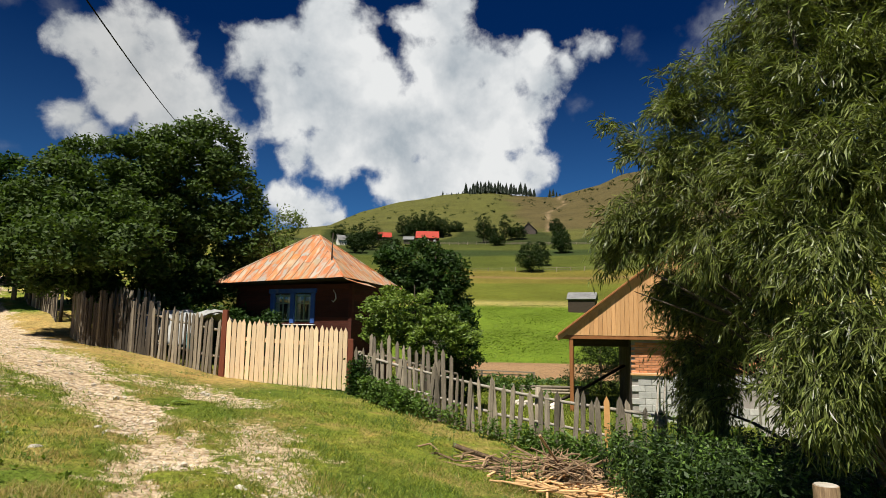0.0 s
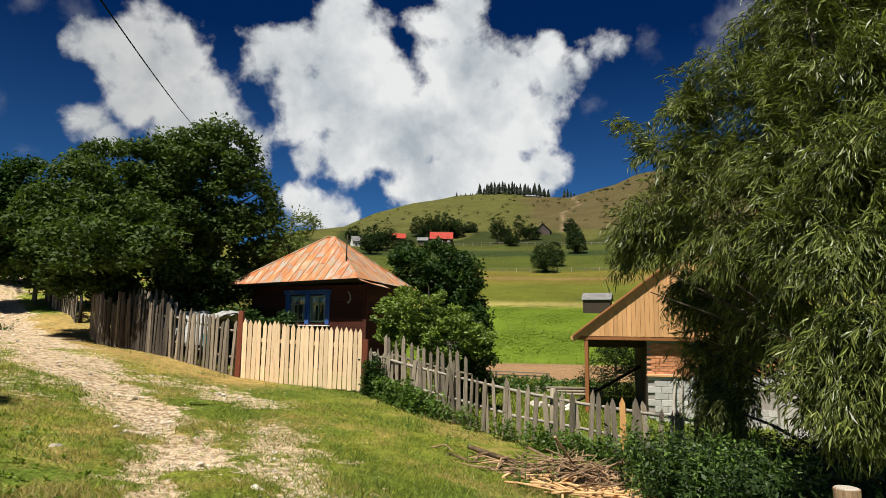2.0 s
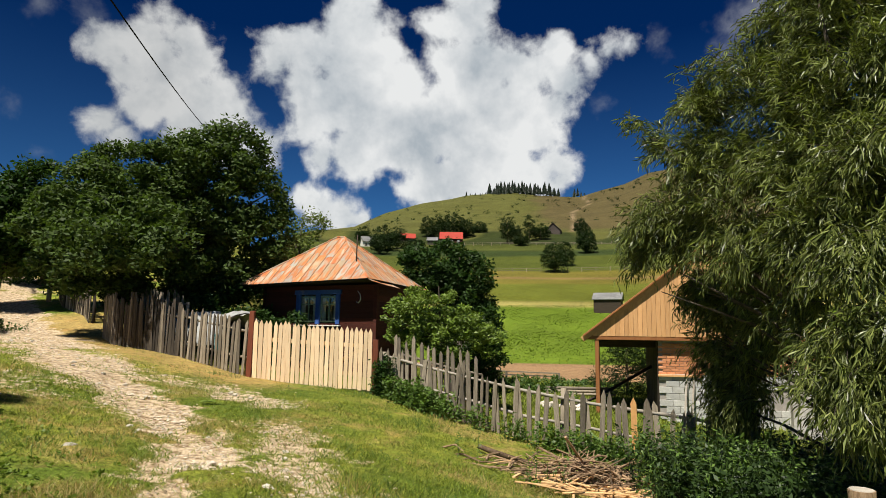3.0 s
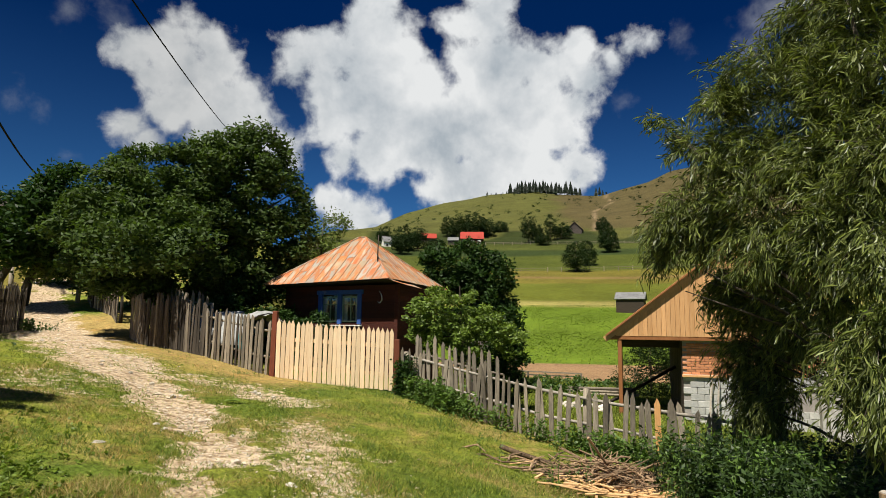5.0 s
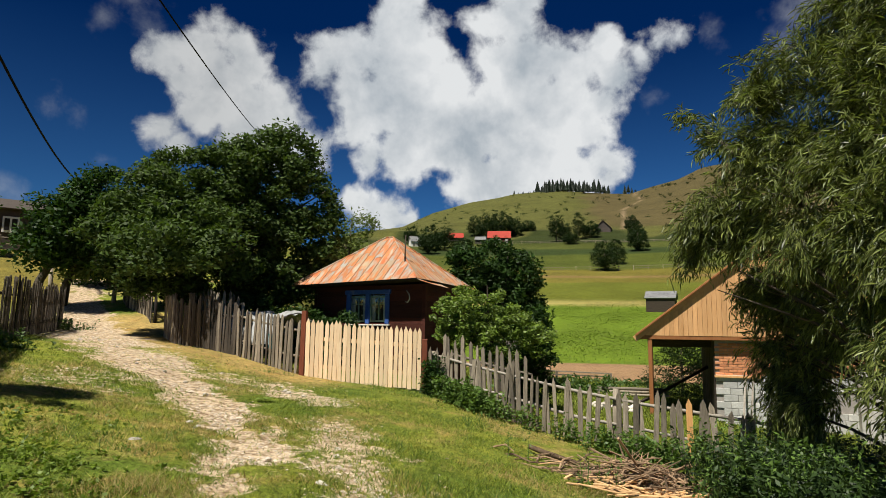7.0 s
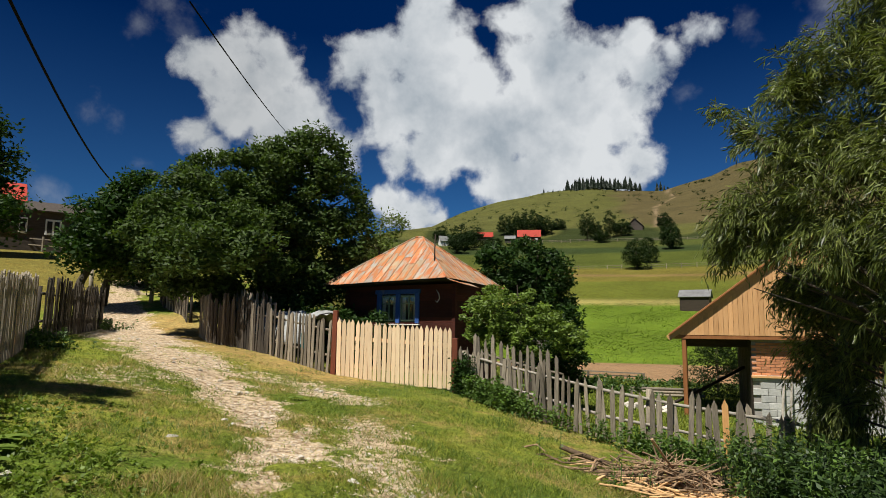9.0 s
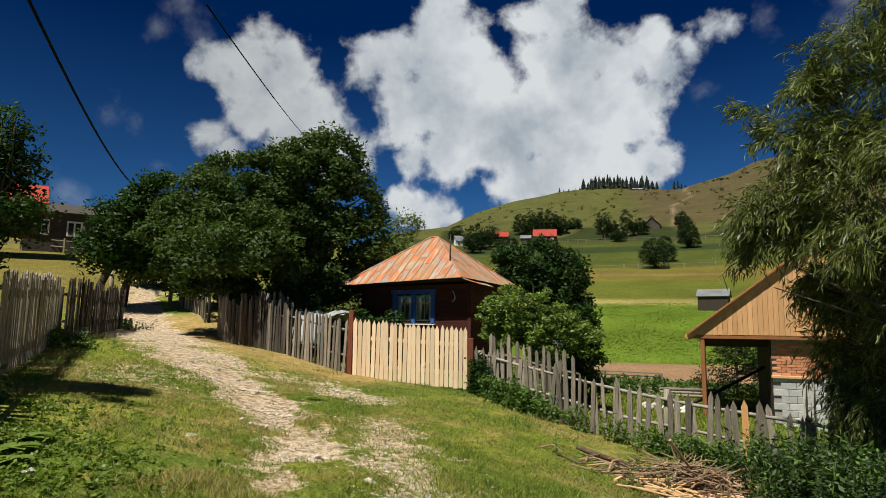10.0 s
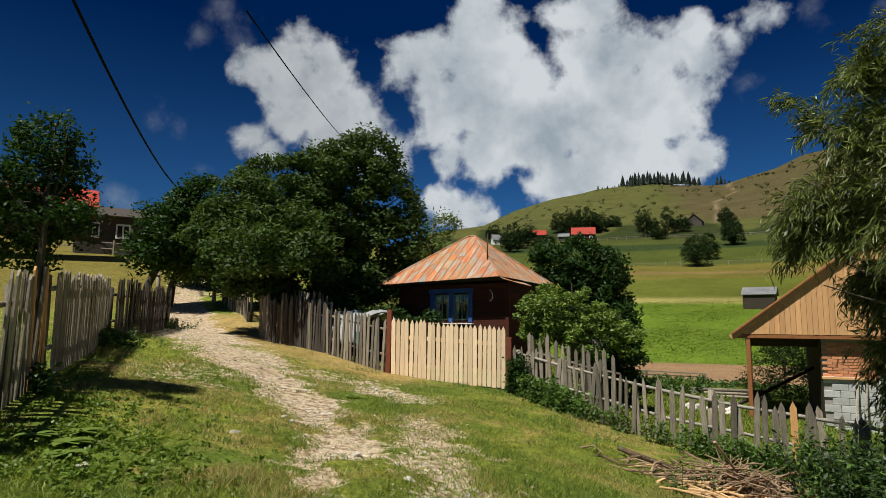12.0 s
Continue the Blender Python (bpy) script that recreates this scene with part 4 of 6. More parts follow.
# ---- new house with an open porch, half hidden by the willow ----
def porch_house():
    root = thing("porch_house", pose(5.55, 19.21, 0, 0, 0, -17.5), "half-built house with pine gable, brick and block walls, open porch", "house")
    rnd = random.Random(21)
    W, DEP, EZ, AP, FZ = 7.4, 6.0, 1.42, 4.28, -1.25
    # gable of upright boards, each cut to the rake
    x = 0.22
    gable = put("gable", mesh("gable", [(0.2, 0.06, EZ), (W - 0.2, 0.06, EZ), (W / 2, 0.06, AP - 0.1), (0.2, 0.1, EZ), (W - 0.2, 0.1, EZ), (W / 2, 0.1, AP - 0.1)],
                [(0, 1, 2), (5, 4, 3), (0, 3, 4, 1), (1, 4, 5, 2), (2, 5, 3, 0)], M_PINE), root, None, "varnished pine boarded gable")
    while x < W - 0.3:
        w = 0.135
        top = lambda q: EZ + (AP - EZ) * (1 - abs(q - W / 2) / (W / 2)) - 0.06
        z0, z1 = top(x + 0.004), top(x + w - 0.004)
        pts = [(0.004, EZ - 0.04), (w - 0.004, EZ - 0.04), (w - 0.004, z1), (0.004, z0)]
        if x < W / 2 < x + w:
            pts.insert(3, (W / 2 - x, top(W / 2)))
        n = len(pts)
        v = [(p, -0.01, q) for p, q in pts] + [(p, 0.012, q) for p, q in pts]
        put("board", mesh("board", v, [tuple(range(n)), tuple(range(2 * n - 1, n - 1, -1))] + [(k, k + n, (k + 1) % n + n, (k + 1) % n) for k in range(n)], M_PINE), gable, pose(x, 0.04 + rnd.uniform(-.003, .003), 0))
        x += w
    put("beam", boxmesh("beam", W - 0.1, 0.16, 0.14, M_PINEPOST, 0.01), root, pose(W / 2, 0.12, EZ - 0.16), "brown-varnished tie beam")
    # roof slopes with barge boards
    rise = math.degrees(math.atan2(AP - EZ, W / 2))
    ln = math.hypot(AP - EZ, W / 2) + 0.08
    slope = boxmesh("roof_slope", ln, DEP + 0.5, 0.06, M_PINEPOST, 0.01)
    barge = boxmesh("barge_board", ln, 0.03, 0.17, M_PINE, 0.005)
    for s in (-1, 1):
        cx = W / 2 + s * (W / 4 + 0.03)
        cz = (AP + EZ) / 2 - 0.08
        put("roof_slope", slope, root, pose(cx, DEP / 2 + 0.12, cz + 0.04, 0, s * rise, 0), "brown boarded roof slope")
        put("barge_board", barge, root, pose(cx, -0.28 + 0.26, cz - 0.12, 0, s * rise, 0), "pine barge board")
    put("porch_ceiling", boxmesh("porch_ceiling", W - 0.2, DEP - 0.3, 0.03, M_PINEPOST), root, pose(W / 2, DEP / 2 + 0.1, EZ - 0.05))
    # added dark board that imitates the deep shade under the porch
    put("porch_lintel", boxmesh("porch_lintel", 2.0, 0.12, 0.30, M_SOFFIT, 0.01), root, pose(1.25, 1.1, EZ - 0.40), "added dark board standing in for the shade under the porch roof")
    # porch posts
    post = boxmesh("porch_post", 0.12, 0.12, EZ - 0.16 - FZ + 0.4, M_PINEPOST, 0.012)
    put("porch_post", post, root, pose(0.33, 0.12, FZ - 0.4), "turned brown porch post")
    put("porch_post", post, root, pose(0.33, DEP - 0.3, FZ - 0.4), "turned brown porch post")
    vv, ff = tube([(2.1, 2.6, 0.35), (0.4, 1.2, -0.55), (-0.9, 0.3, -1.05)], [0.06, 0.055, 0.05], 6)
    put("handrail", mesh("handrail", vv, ff, M_IRON, True), root, None, "dark sloping beam leaning by the porch")
    # walls: concrete blocks below, bricks above
    wx0, wx1, bz = 2.15, 7.1, 0.22
    core = bmesh.new()
    for cx, cy, sx, sy in (((wx0 + wx1) / 2, 0.42, wx1 - wx0 - 0.02, 0.2), (wx0 + 0.12, 3.1, 0.2, 5.0), (wx1 - 0.12, 3.1, 0.2, 5.0), ((wx0 + wx1) / 2, 5.6, wx1 - wx0, 0.2)):
        box_into(core, sx, sy, EZ - 0.16 - FZ + 0.5, Matrix.Translation((cx, cy, FZ - 0.5)))
    wall = part("wall", core, M_MORTAR, root)
    blk, brk = boxmesh("block", 0.385, 0.06, 0.185, M_BLOCK, 0.008), boxmesh("brick", 0.235, 0.06, 0.068, M_BRICK, 0.005)
    # brown timber side wall; its shade is also in the boards' dark colour
    side = boxmesh("board", 0.035, 0.165, EZ - 0.18 - FZ + 0.4, M_SOFFIT, 0.005)
    for k in range(30):
        put("board", side, wall, pose(wx0 - 0.006 + rnd.uniform(-.004, .004), 0.38 + k * 0.172, FZ - 0.4))
    for j in range(8):
        z = FZ - 0.05 + j * 0.195
        if z > bz - 0.1:
            break
        for k in range(12):
            x = wx0 + 0.2 + (k + 0.5 * (j % 2)) * 0.395 - 0.2
            if wx0 + 0.1 < x < wx1 - 0.1 and not (wx0 + 2.9 < x < wx0 + 3.7 and -0.75 < z < -0.2):
                put("block", blk, wall, pose(x, 0.31 + rnd.uniform(-.004, .004), z))
    put("string_course", boxmesh("string_course", 1.25, 0.12, 0.07, M_PINE, 0.006), wall, pose(wx0 + 0.6, 0.27, bz - 0.05))
    for j in range(14):
        z = bz + 0.03 + j * 0.078
        if z > EZ - 0.25:
            break
        for k in range(20):
            x = wx0 + 0.12 + (k + 0.5 * (j % 2)) * 0.247
            if x < wx1 - 0.1:
                put("brick", brk, wall, pose(x, 0.31 + rnd.uniform(-.004, .004), z))
    # long low plastered wing with a small window
    wing = bmesh.new()
    box_into(wing, 1.7, 0.25, 2.3, Matrix.Translation((wx0 + 4.1, -1.2, FZ - 0.5)))
    box_into(wing, 2.2, 0.25, 2.3, Matrix.Translation((wx0 + 6.55, -1.2, FZ - 0.5)))
    box_into(wing, 0.5, 0.25, 1.6, Matrix.Translation((wx0 + 5.2, -1.2, FZ - 0.5)))
    box_into(wing, 0.5, 0.25, 0.18, Matrix.Translation((wx0 + 5.2, -1.2, FZ + 1.62)))
    part("plastered_wall", wing, M_PLASTER, root, "white plastered low wall with a small opening")
    for q in ((2.75, 0.1, 8), (2.95, 0.05, 12)):
        vv, ff = tube([(q[0], -0.35, FZ - .1), (q[0] + 0.2, 0.22, 0.1)], [0.03, 0.03], 5)
        put("plank", mesh("plank", vv, ff, M_RAIL), root, None, "pale plank leaning on the wall")


porch_house()


# ---- trees ----
def leaves(centres, normals_up, size, aspect, rng, droop=0.0, fold=0.25, out=None):
    """Folded leaf blades at the given places: vertex and face arrays."""
    n = len(centres)
    d = rng.normal(size=(n, 3))
    d[:, 2] = d[:, 2] * 0.6 - droop
    d /= np.linalg.norm(d, axis=1)[:, None]
    up = rng.normal(size=(n, 3)) * 0.7 + np.array([0, 0, normals_up])
    if out is not None:
        up = up * 0.55 + out * 1.1
    side = np.cross(d, up)
    side /= np.linalg.norm(side, axis=1)[:, None] + 1e-9
    nrm = np.cross(side, d)
    L = size * rng.uniform(0.65, 1.3, n)[:, None]
    Wd = L * aspect
    base, tip = centres - d * L / 2, centres + d * L / 2
    mid = centres + nrm * Wd * fold * -1
    v = np.stack([base, mid + side * Wd / 2 + nrm * Wd * fold, tip, mid - side * Wd / 2 + nrm * Wd * fold], 1).reshape(-1, 3)
    i = np.arange(n)[:, None] * 4
    f = np.concatenate([i + np.array([[0, 1, 2]]), i + np.array([[0, 2, 3]])], 0)
    return v, f


def big_mesh(name, v, f, material):
    me = bpy.data.meshes.new(name)
    me.from_pydata(v.tolist(), [], f.tolist())
    me.materials.append(material)
    return me


def crown_points(blobs, clumps, per, spread, rng, shell=0.55, squash=0.75):
    """Leaf places in clumps that fill the outer part of overlapping ellipsoids."""
    vol = np.array([b[3] * b[4] * b[5] for b in blobs]) ** 0.67
    pick = rng.choice(len(blobs), clumps, p=vol / vol.sum())
    B = np.array(blobs)[pick]
    d = rng.normal(size=(clumps, 3))
    d /= np.linalg.norm(d, axis=1)[:, None]
    rad = rng.uniform(shell, 1.0, clumps) ** 0.6
    c = B[:, :3] + d * B[:, 3:6] * rad[:, None]
    sz = rng.uniform(0.6, 1.3, clumps) * spread
    off = rng.normal(size=(clumps * per, 3))
    off *= (rng.uniform(0, 1, clumps * per) ** 0.45 / (np.linalg.norm(off, axis=1) + 1e-9))[:, None]
    pts = np.repeat(c, per, 0) + off * 1.75 * np.repeat(sz, per)[:, None] * np.array([1, 1, squash])
    off = pts - np.repeat(c, per, 0)
    off /= np.linalg.norm(off, axis=1)[:, None] + 1e-9
    return pts, c, off


def tree(name, x, y, blobs, material, label, clumps, per, spread, size, aspect, seed, trunk=0.16, droop=0.0, group="", shell=0.55, limbs=14, lean=(0, 0), z=None, category="tree"):
    """blobs: ellipsoids of the crown, from the tree's foot: x, y, z and three radii."""
    rng = np.random.default_rng(seed)
    z = gz(x, y) if z is None else z
    root = thing(name, pose(x, y, z), label, category, group)
    pts, c, off = crown_points(blobs, clumps, per, spread, rng, shell)
    keep = pts[:, 2] > 0.05
    v, f = leaves(pts[keep], 0.9, size, aspect, rng, droop, out=off[keep])
    put("crown", big_mesh("crown", v, f, material), root)
    mid = np.average(np.array(blobs)[:, :3], axis=0)
    top = max(b[2] + b[5] * 0.5 for b in blobs)
    fork = Vector((mid[0] * 0.3 + lean[0], mid[1] * 0.3 + lean[1], min(b[2] - b[5] * 0.6 for b in blobs) + 0.3))
    fork.z = max(fork.z, 0.35)
    pieces = [tube([(0, 0, -0.3), (fork.x * 0.4, fork.y * 0.4, fork.z * 0.5), fork, (mid[0], mid[1], top)], [trunk * 1.25, trunk, trunk * 0.85, trunk * 0.15], 8)]
    for k in range(limbs):
        e = Vector(c[rng.integers(len(c))])
        s = fork.lerp(Vector((mid[0], mid[1], top)), rng.uniform(0, 0.6))
        m = s.lerp(e, 0.5) + Vector((0, 0, 0.12 * (e - s).length)) + Vector(rng.normal(size=3) * 0.12)
        r = trunk * rng.uniform(0.25, 0.5)
        pieces.append(tube([s, m, e], [r, r * 0.6, r * 0.15], 5))
    v, f = join(pieces)
    put("trunk", mesh("trunk", v, f, M_BARK, True), root)
    return root


# walnut behind the dark fence: wide uneven crown
tree("walnut_tree", -7.6, 20.6, [(0.1, -0.7, 5.5, 1.1, 1.1, 1.1), (-0.9, -4.0, 2.5, 0.9, 0.8, 0.6), (0.3, -4.5, 2.4, 0.8, 0.7, 0.5), (-0.2, -3.2, 3.0, 1.2, 1.1, 1.0), (1.1, -4.2, 2.5, 0.6, 0.6, 0.45), (-1.7, -3.2, 2.5, 0.9, 0.9, 0.7), (1.6, 0.0, 6.0, 1.1, 1.1, 1.15), (0.5, -0.3, 4.8, 2.1, 1.9, 2.1), (-1.1, -0.9, 4.4, 1.8, 1.7, 1.8), (2.2, 0.2, 4.6, 1.35, 1.3, 1.4),
      (-2.2, -1.4, 4.4, 1.0, 1.0, 1.0), (-2.7, -1.7, 3.3, 1.4, 1.3, 1.4), (-0.1, -0.5, 2.9, 2.1, 1.9, 2.0), (2.1, 0.2, 2.9, 1.5, 1.4, 1.5), (-1.7, -1.2, 2.4, 1.6, 1.5, 1.5), (1.3, 0.0, 1.9, 1.0, 0.9, 0.9), (2.7, 0.3, 3.5, 0.8, 0.8, 0.8), (2.6, 0.6, 2.3, 0.6, 0.6, 0.6), (2.3, 0.4, 1.7, 0.8, 0.8, 0.7)],
     M_WALNUT, "broad dark-green walnut tree with a dense uneven crown", 740, 150, 0.27, 0.165, 0.44, 31, trunk=0.22, limbs=26, z=1.2)
tree("tree", -16.0, 24.5, [(0.6, -1.1, 2.7, 1.4, 1.4, 1.4), (1.5, -0.5, 4.3, 1.0, 1.0, 1.0), (0.1, -1.5, 2.0, 1.0, 1.0, 1.0), (2.1, -0.2, 3.1, 1.5, 1.5, 1.6), (1.1, -0.8, 3.7, 1.0, 1.0, 1.0), (2.4, 0.4, 1.7, 1.4, 1.4, 1.4)], M_DARKLEAF, "dark leafy tree beside the lane", 330, 50, 0.3, 0.22, 0.45, 32, limbs=12, z=2.5)
tree("tree", -16.85, 23.95, [(1.3, 0.6, 3.0, 1.0, 1.0, 1.0), (1.55, 0.7, 2.0, 1.1, 1.1, 1.1), (0.9, 0.3, 3.2, 0.5, 0.5, 0.5), (2.1, 1.1, 2.7, 0.9, 0.9, 0.9), (1.3, 0.5, 1.3, 0.6, 0.6, 0.6)], M_LIME, "light-green leafy tree on the bank above the lane", 220, 46, 0.32, 0.20, 0.45, 33, limbs=12, z=2.6)
tree("tree", -17.6, 30.5, [(0, 0, 2.4, 2.2, 1.6, 2.0), (0.4, 0, 3.6, 1.4, 1.2, 1.2), (-0.6, 0.3, 1.2, 1.8, 1.4, 1.2)], M_DARKLEAF, "dark tree arching over the lane's end", 240, 46, 0.34, 0.24, 0.45, 34, limbs=8)
tree("tree", -4.5, 24.6, [(0.3, 0.0, 4.3, 0.7, 0.6, 0.7), (0.0, 0, 3.4, 1.0, 1.0, 1.0), (0.8, 0.1, 4.6, 0.4, 0.4, 0.4), (-0.6, -0.1, 2.9, 0.8, 0.8, 0.8)], M_LIME, "thin light-green tree with an open crown", 110, 26, 0.22, 0.15, 0.4, 35, trunk=0.07, shell=0.3, limbs=16, z=1.2)
tree("shrub", 0.8, 15.2, [(-0.6, 0.1, 2.35, 0.6, 0.6, 0.5), (-1.05, 0.1, 2.15, 0.4, 0.45, 0.4), (0.4, 0.05, 2.0, 0.6, 0.6, 0.45), (-0.3, 0.1, 1.6, 0.7, 0.6, 0.5), (0.9, 0.0, 1.6, 0.5, 0.5, 0.4), (-0.95, 0.1, 1.55, 0.35, 0.4, 0.4), (-0.75, 0.1, 2.75, 0.28, 0.3, 0.25), (0.05, 0.1, 2.5, 0.35, 0.35, 0.3), (1.25, 0.1, 1.75, 0.3, 0.3, 0.25), (0.2, 0.1, 1.15, 0.6, 0.5, 0.35)],
     M_BUSHLEAF, "bright green leafy shrub growing behind the fence", 230, 70, 0.105, 0.095, 0.45, 36, trunk=0.05, limbs=24, z=-0.3, category="bush", shell=0.3)
tree("shrub", 2.0, 16.4, [(0.0, 0.1, 1.9, 0.5, 0.5, 0.5), (0.1, 0.0, 1.3, 0.5, 0.5, 0.55), (-0.4, 0.1, 1.0, 0.5, 0.5, 0.6), (0.12, 0.0, 2.3, 0.28, 0.3, 0.3), (0, 0, 0.5, 0.6, 0.5, 0.5)], M_DARKLEAF, "dark green dense shrub", 170, 44, 0.14, 0.11, 0.45, 37, trunk=0.06, limbs=8, z=-0.5, category="bush")
tree("tree", 1.8, 23.9, [(-0.5, 0.0, 4.7, 1.2, 1.2, 1.2), (-1.5, 0.1, 4.8, 0.75, 0.8, 0.7), (0.5, 0.0, 4.5, 0.9, 0.9, 0.9), (0.25, 0.0, 5.2, 0.5, 0.5, 0.45), (-0.3, 0.0, 3.5, 1.2, 1.3, 1.3), (0.75, -0.1, 3.5, 0.6, 0.65, 0.8), (-0.2, 0, 2.3, 1.2, 1.2, 1.2)], M_DARKLEAF, "dark round fruit tree behind the cottage", 330, 56, 0.24, 0.18, 0.45, 38, limbs=14, z=-0.9)
# young fruit tree by the tall fence
tree("fruit_tree", -5.7, 6.2, [(-0.26, 0.28, 2.9, 0.4, 0.4, 0.45), (-0.36, 0.2, 2.45, 0.45, 0.45, 0.45), (-0.15, 0.4, 2.5, 0.36, 0.36, 0.36), (-0.4, 0.1, 2.0, 0.55, 0.5, 0.45), (-0.16, 0.4, 1.95, 0.4, 0.4, 0.35), (0.0, 0.5, 2.15, 0.22, 0.2, 0.2), (0.25, 0.0, 2.0, 0.18, 0.18, 0.15), (0.55, -0.05, 1.95, 0.13, 0.13, 0.12), (0.72, 0.0, 2.0, 0.09, 0.09, 0.08), (-0.5, 0.1, 1.55, 0.25, 0.25, 0.2), (-0.27, 0.27, 1.5, 0.18, 0.18, 0.18), (-0.7, -0.2, 2.2, 0.5, 0.5, 0.5)],
     M_DARKLEAF, "young fruit tree with open dark foliage beside the fence", 430, 34, 0.10, 0.060, 0.55, 39, trunk=0.045, shell=0.2, limbs=26)


for k, (x, y, s) in enumerate([(-5.0, 18.3, 0.8), (-6.6, 19.2, 0.9), (-7.8, 20.9, 0.7), (-9.7, 23.0, 0.7), (-11.6, 26.0, 0.8), (-4.2, 20.6, 1.0), (-5.9, 17.5, 0.55), (-3.6, 18.6, 0.85), (-4.4, 17.3, 0.5), (-5.4, 20.2, 1.2), (-7.4, 21.6, 1.2)]):
    tree("shrub", x, y, [(0, 0, s * 0.9, s, s * 0.9, s * 0.9), (s * 0.7, 0.1, s * 0.6, s * 0.7, s * 0.7, s * 0.6), (-s * 0.7, 0, s * 0.65, s * 0.7, s * 0.7, s * 0.65)], M_DARKLEAF,
         "dark garden shrub behind the fences", 130, 50, s * 0.17, 0.13, 0.5, 300 + k, trunk=0.05, limbs=6, group="dark shrubs in the gardens", category="bush")

tree("shrub", 9.6, 27.0, [(0, 0, 1.2, 1.2, 1.1, 1.2), (0.9, 0.1, 0.8, 0.9, 0.9, 0.8), (-0.8, 0, 0.8, 0.8, 0.8, 0.8), (0.1, 0, 2.0, 0.7, 0.7, 0.6)], M_FARLEAF,
     "very dark evergreen shrub behind the open porch", 170, 50, 0.22, 0.11, 0.4, 320, trunk=0.06, limbs=6, category="bush")


def willow():
    """Large willow: many hanging and arching shoots with narrow leaves."""
    rng = np.random.default_rng(40)
    x0, y0 = 5.9, 6.6
    z0 = gz(x0, y0)
    root = thing("willow_tree", pose(x0, y0, z0), "large willow with narrow silvery green leaves on arching shoots", "tree")
    high = [(-0.89, 0.88, 6.43, 0.87), (-0.69, 0.11, 6.19, 0.86), (-1.5, 1.25, 5.69, 0.68), (-1.11, 0.43, 5.16, 0.78), (-0.92, -0.34, 5.02, 0.7),
             (-1.87, 1.67, 5.34, 0.41), (-2.03, 1.75, 4.69, 0.49), (-1.61, 1.31, 4.51, 0.69), (-1.42, 0.27, 4.19, 0.67), (-1.29, -0.56, 3.93, 0.65),
             (-2.47, 1.94, 4.14, 0.37), (-2.59, 2.09, 3.67, 0.3), (-2.13, 1.79, 3.72, 0.52), (-2.75, 2.15, 3.26, 0.18), (-1.74, 1.15, 3.56, 0.59),
             (-1.68, -0.04, 3.21, 0.6), (-1.52, -0.76, 3.02, 0.59), (-2.28, 2.08, 3.01, 0.24), (-0.88, -1.02, 4.06, 0.83), (-0.14, -0.35, 5.7, 0.99)]
    sprig = [(-2.7, 2.13, 5.25, 0.17), (-2.86, 2.19, 5.09, 0.1), (-2.41, 2.02, 4.96, 0.17)]
    back = [(-1.53, 2.62, 2.97, 0.48), (-1.07, 2.5, 2.72, 0.6), (-1.44, 2.69, 2.2, 0.35), (-1.11, 2.52, 1.88, 0.56), (-1.17, 2.44, 1.31, 0.47), (-0.9,
             2.06, 2.39, 0.41)]
    skirt = [(-1.66, -0.85, 2.45, 0.32), (-1.65, -1.04, 1.95, 0.45), (-1.70, -1.15, 1.75, 0.25), (-1.3, -1.32, 2.42, 0.71)]
    middle = [(-0.94, 1.85, 3.1, 0.4), (-0.91, 1.49, 2.54, 0.34), (-1.08, 1.24, 3.51, 0.45), (-1.3, 0.19, 2.79, 0.36), (-1.39, 0.01, 2.34, 0.22)]
    blobs = np.array(high + sprig + middle + back + skirt)
    blobs[:len(high) + len(sprig), :3] += (0.22, -0.12, 0.2)   # the shoots hang below their start
    blobs[-len(back) - len(skirt):-len(skirt), :3] += (0.26, 0.0, 0.12)
    tubes = []
    P, D = [], []
    weight = (blobs[:, 3] + 0.1) ** 1.9
    for k in range(4900):
        if k % 12 == 0:   # a new spray of shoots
            b = blobs[rng.choice(len(blobs), p=weight / weight.sum())]
            d = rng.normal(size=3)
            d /= np.linalg.norm(d)
            heart = b[:3] + d * max(0.03, b[3] - 0.24) * (rng.uniform(0.3, 1.0) ** 0.5 if k < 4100 else rng.uniform(0.0, 0.6))
            lean = rng.normal(size=3) * 0.4
        p = heart + rng.normal(size=3) * 0.10
        out = p - np.array([0, 0, 3.0])
        out /= np.linalg.norm(out) + 1e-6
        g = out * 0.55 + lean + rng.normal(size=3) * 0.33 + np.array([0, 0, 0.3])
        g /= np.linalg.norm(g)
        n = rng.integers(6, 13) if b[3] > 0.25 else rng.integers(4, 7)
        q = p.copy()
        pts = [q.copy()]
        for i in range(n):
            g = g + np.array([0, 0, -0.16]) + rng.normal(size=3) * 0.07
            g /= np.linalg.norm(g)
            q = q + g * 0.05
            pts.append(q.copy())
            for _ in range(3):
                P.append(q + rng.normal(size=3) * 0.03)
                D.append(g * 0.8 + rng.normal(size=3) * 0.42 + np.array([0, 0, -0.42]))
        if k % 6 == 0:
            tubes.append(tube([tuple(pts[0]), tuple(pts[len(pts) // 2]), tuple(pts[-1])], [0.008, 0.005, 0.002], 3))
    P, D = np.array(P), np.array(D)
    keep = P[:, 2] > 0.35 + rng.normal(size=len(P)) * 0.12
    P, D = P[keep], D[keep]
    n = len(P)
    D /= np.linalg.norm(D, axis=1)[:, None]
    up = rng.normal(size=(n, 3)) + np.array([0, 0, 0.8])
    side = np.cross(D, up)
    side /= np.linalg.norm(side, axis=1)[:, None]
    nr = np.cross(side, D)
    L = (0.135 * rng.uniform(0.6, 1.35, n))[:, None]
    w = L * 0.062
    a, m1, t = P, P + D * L * 0.5 + nr * L * 0.06, P + D * L - nr * L * 0.05
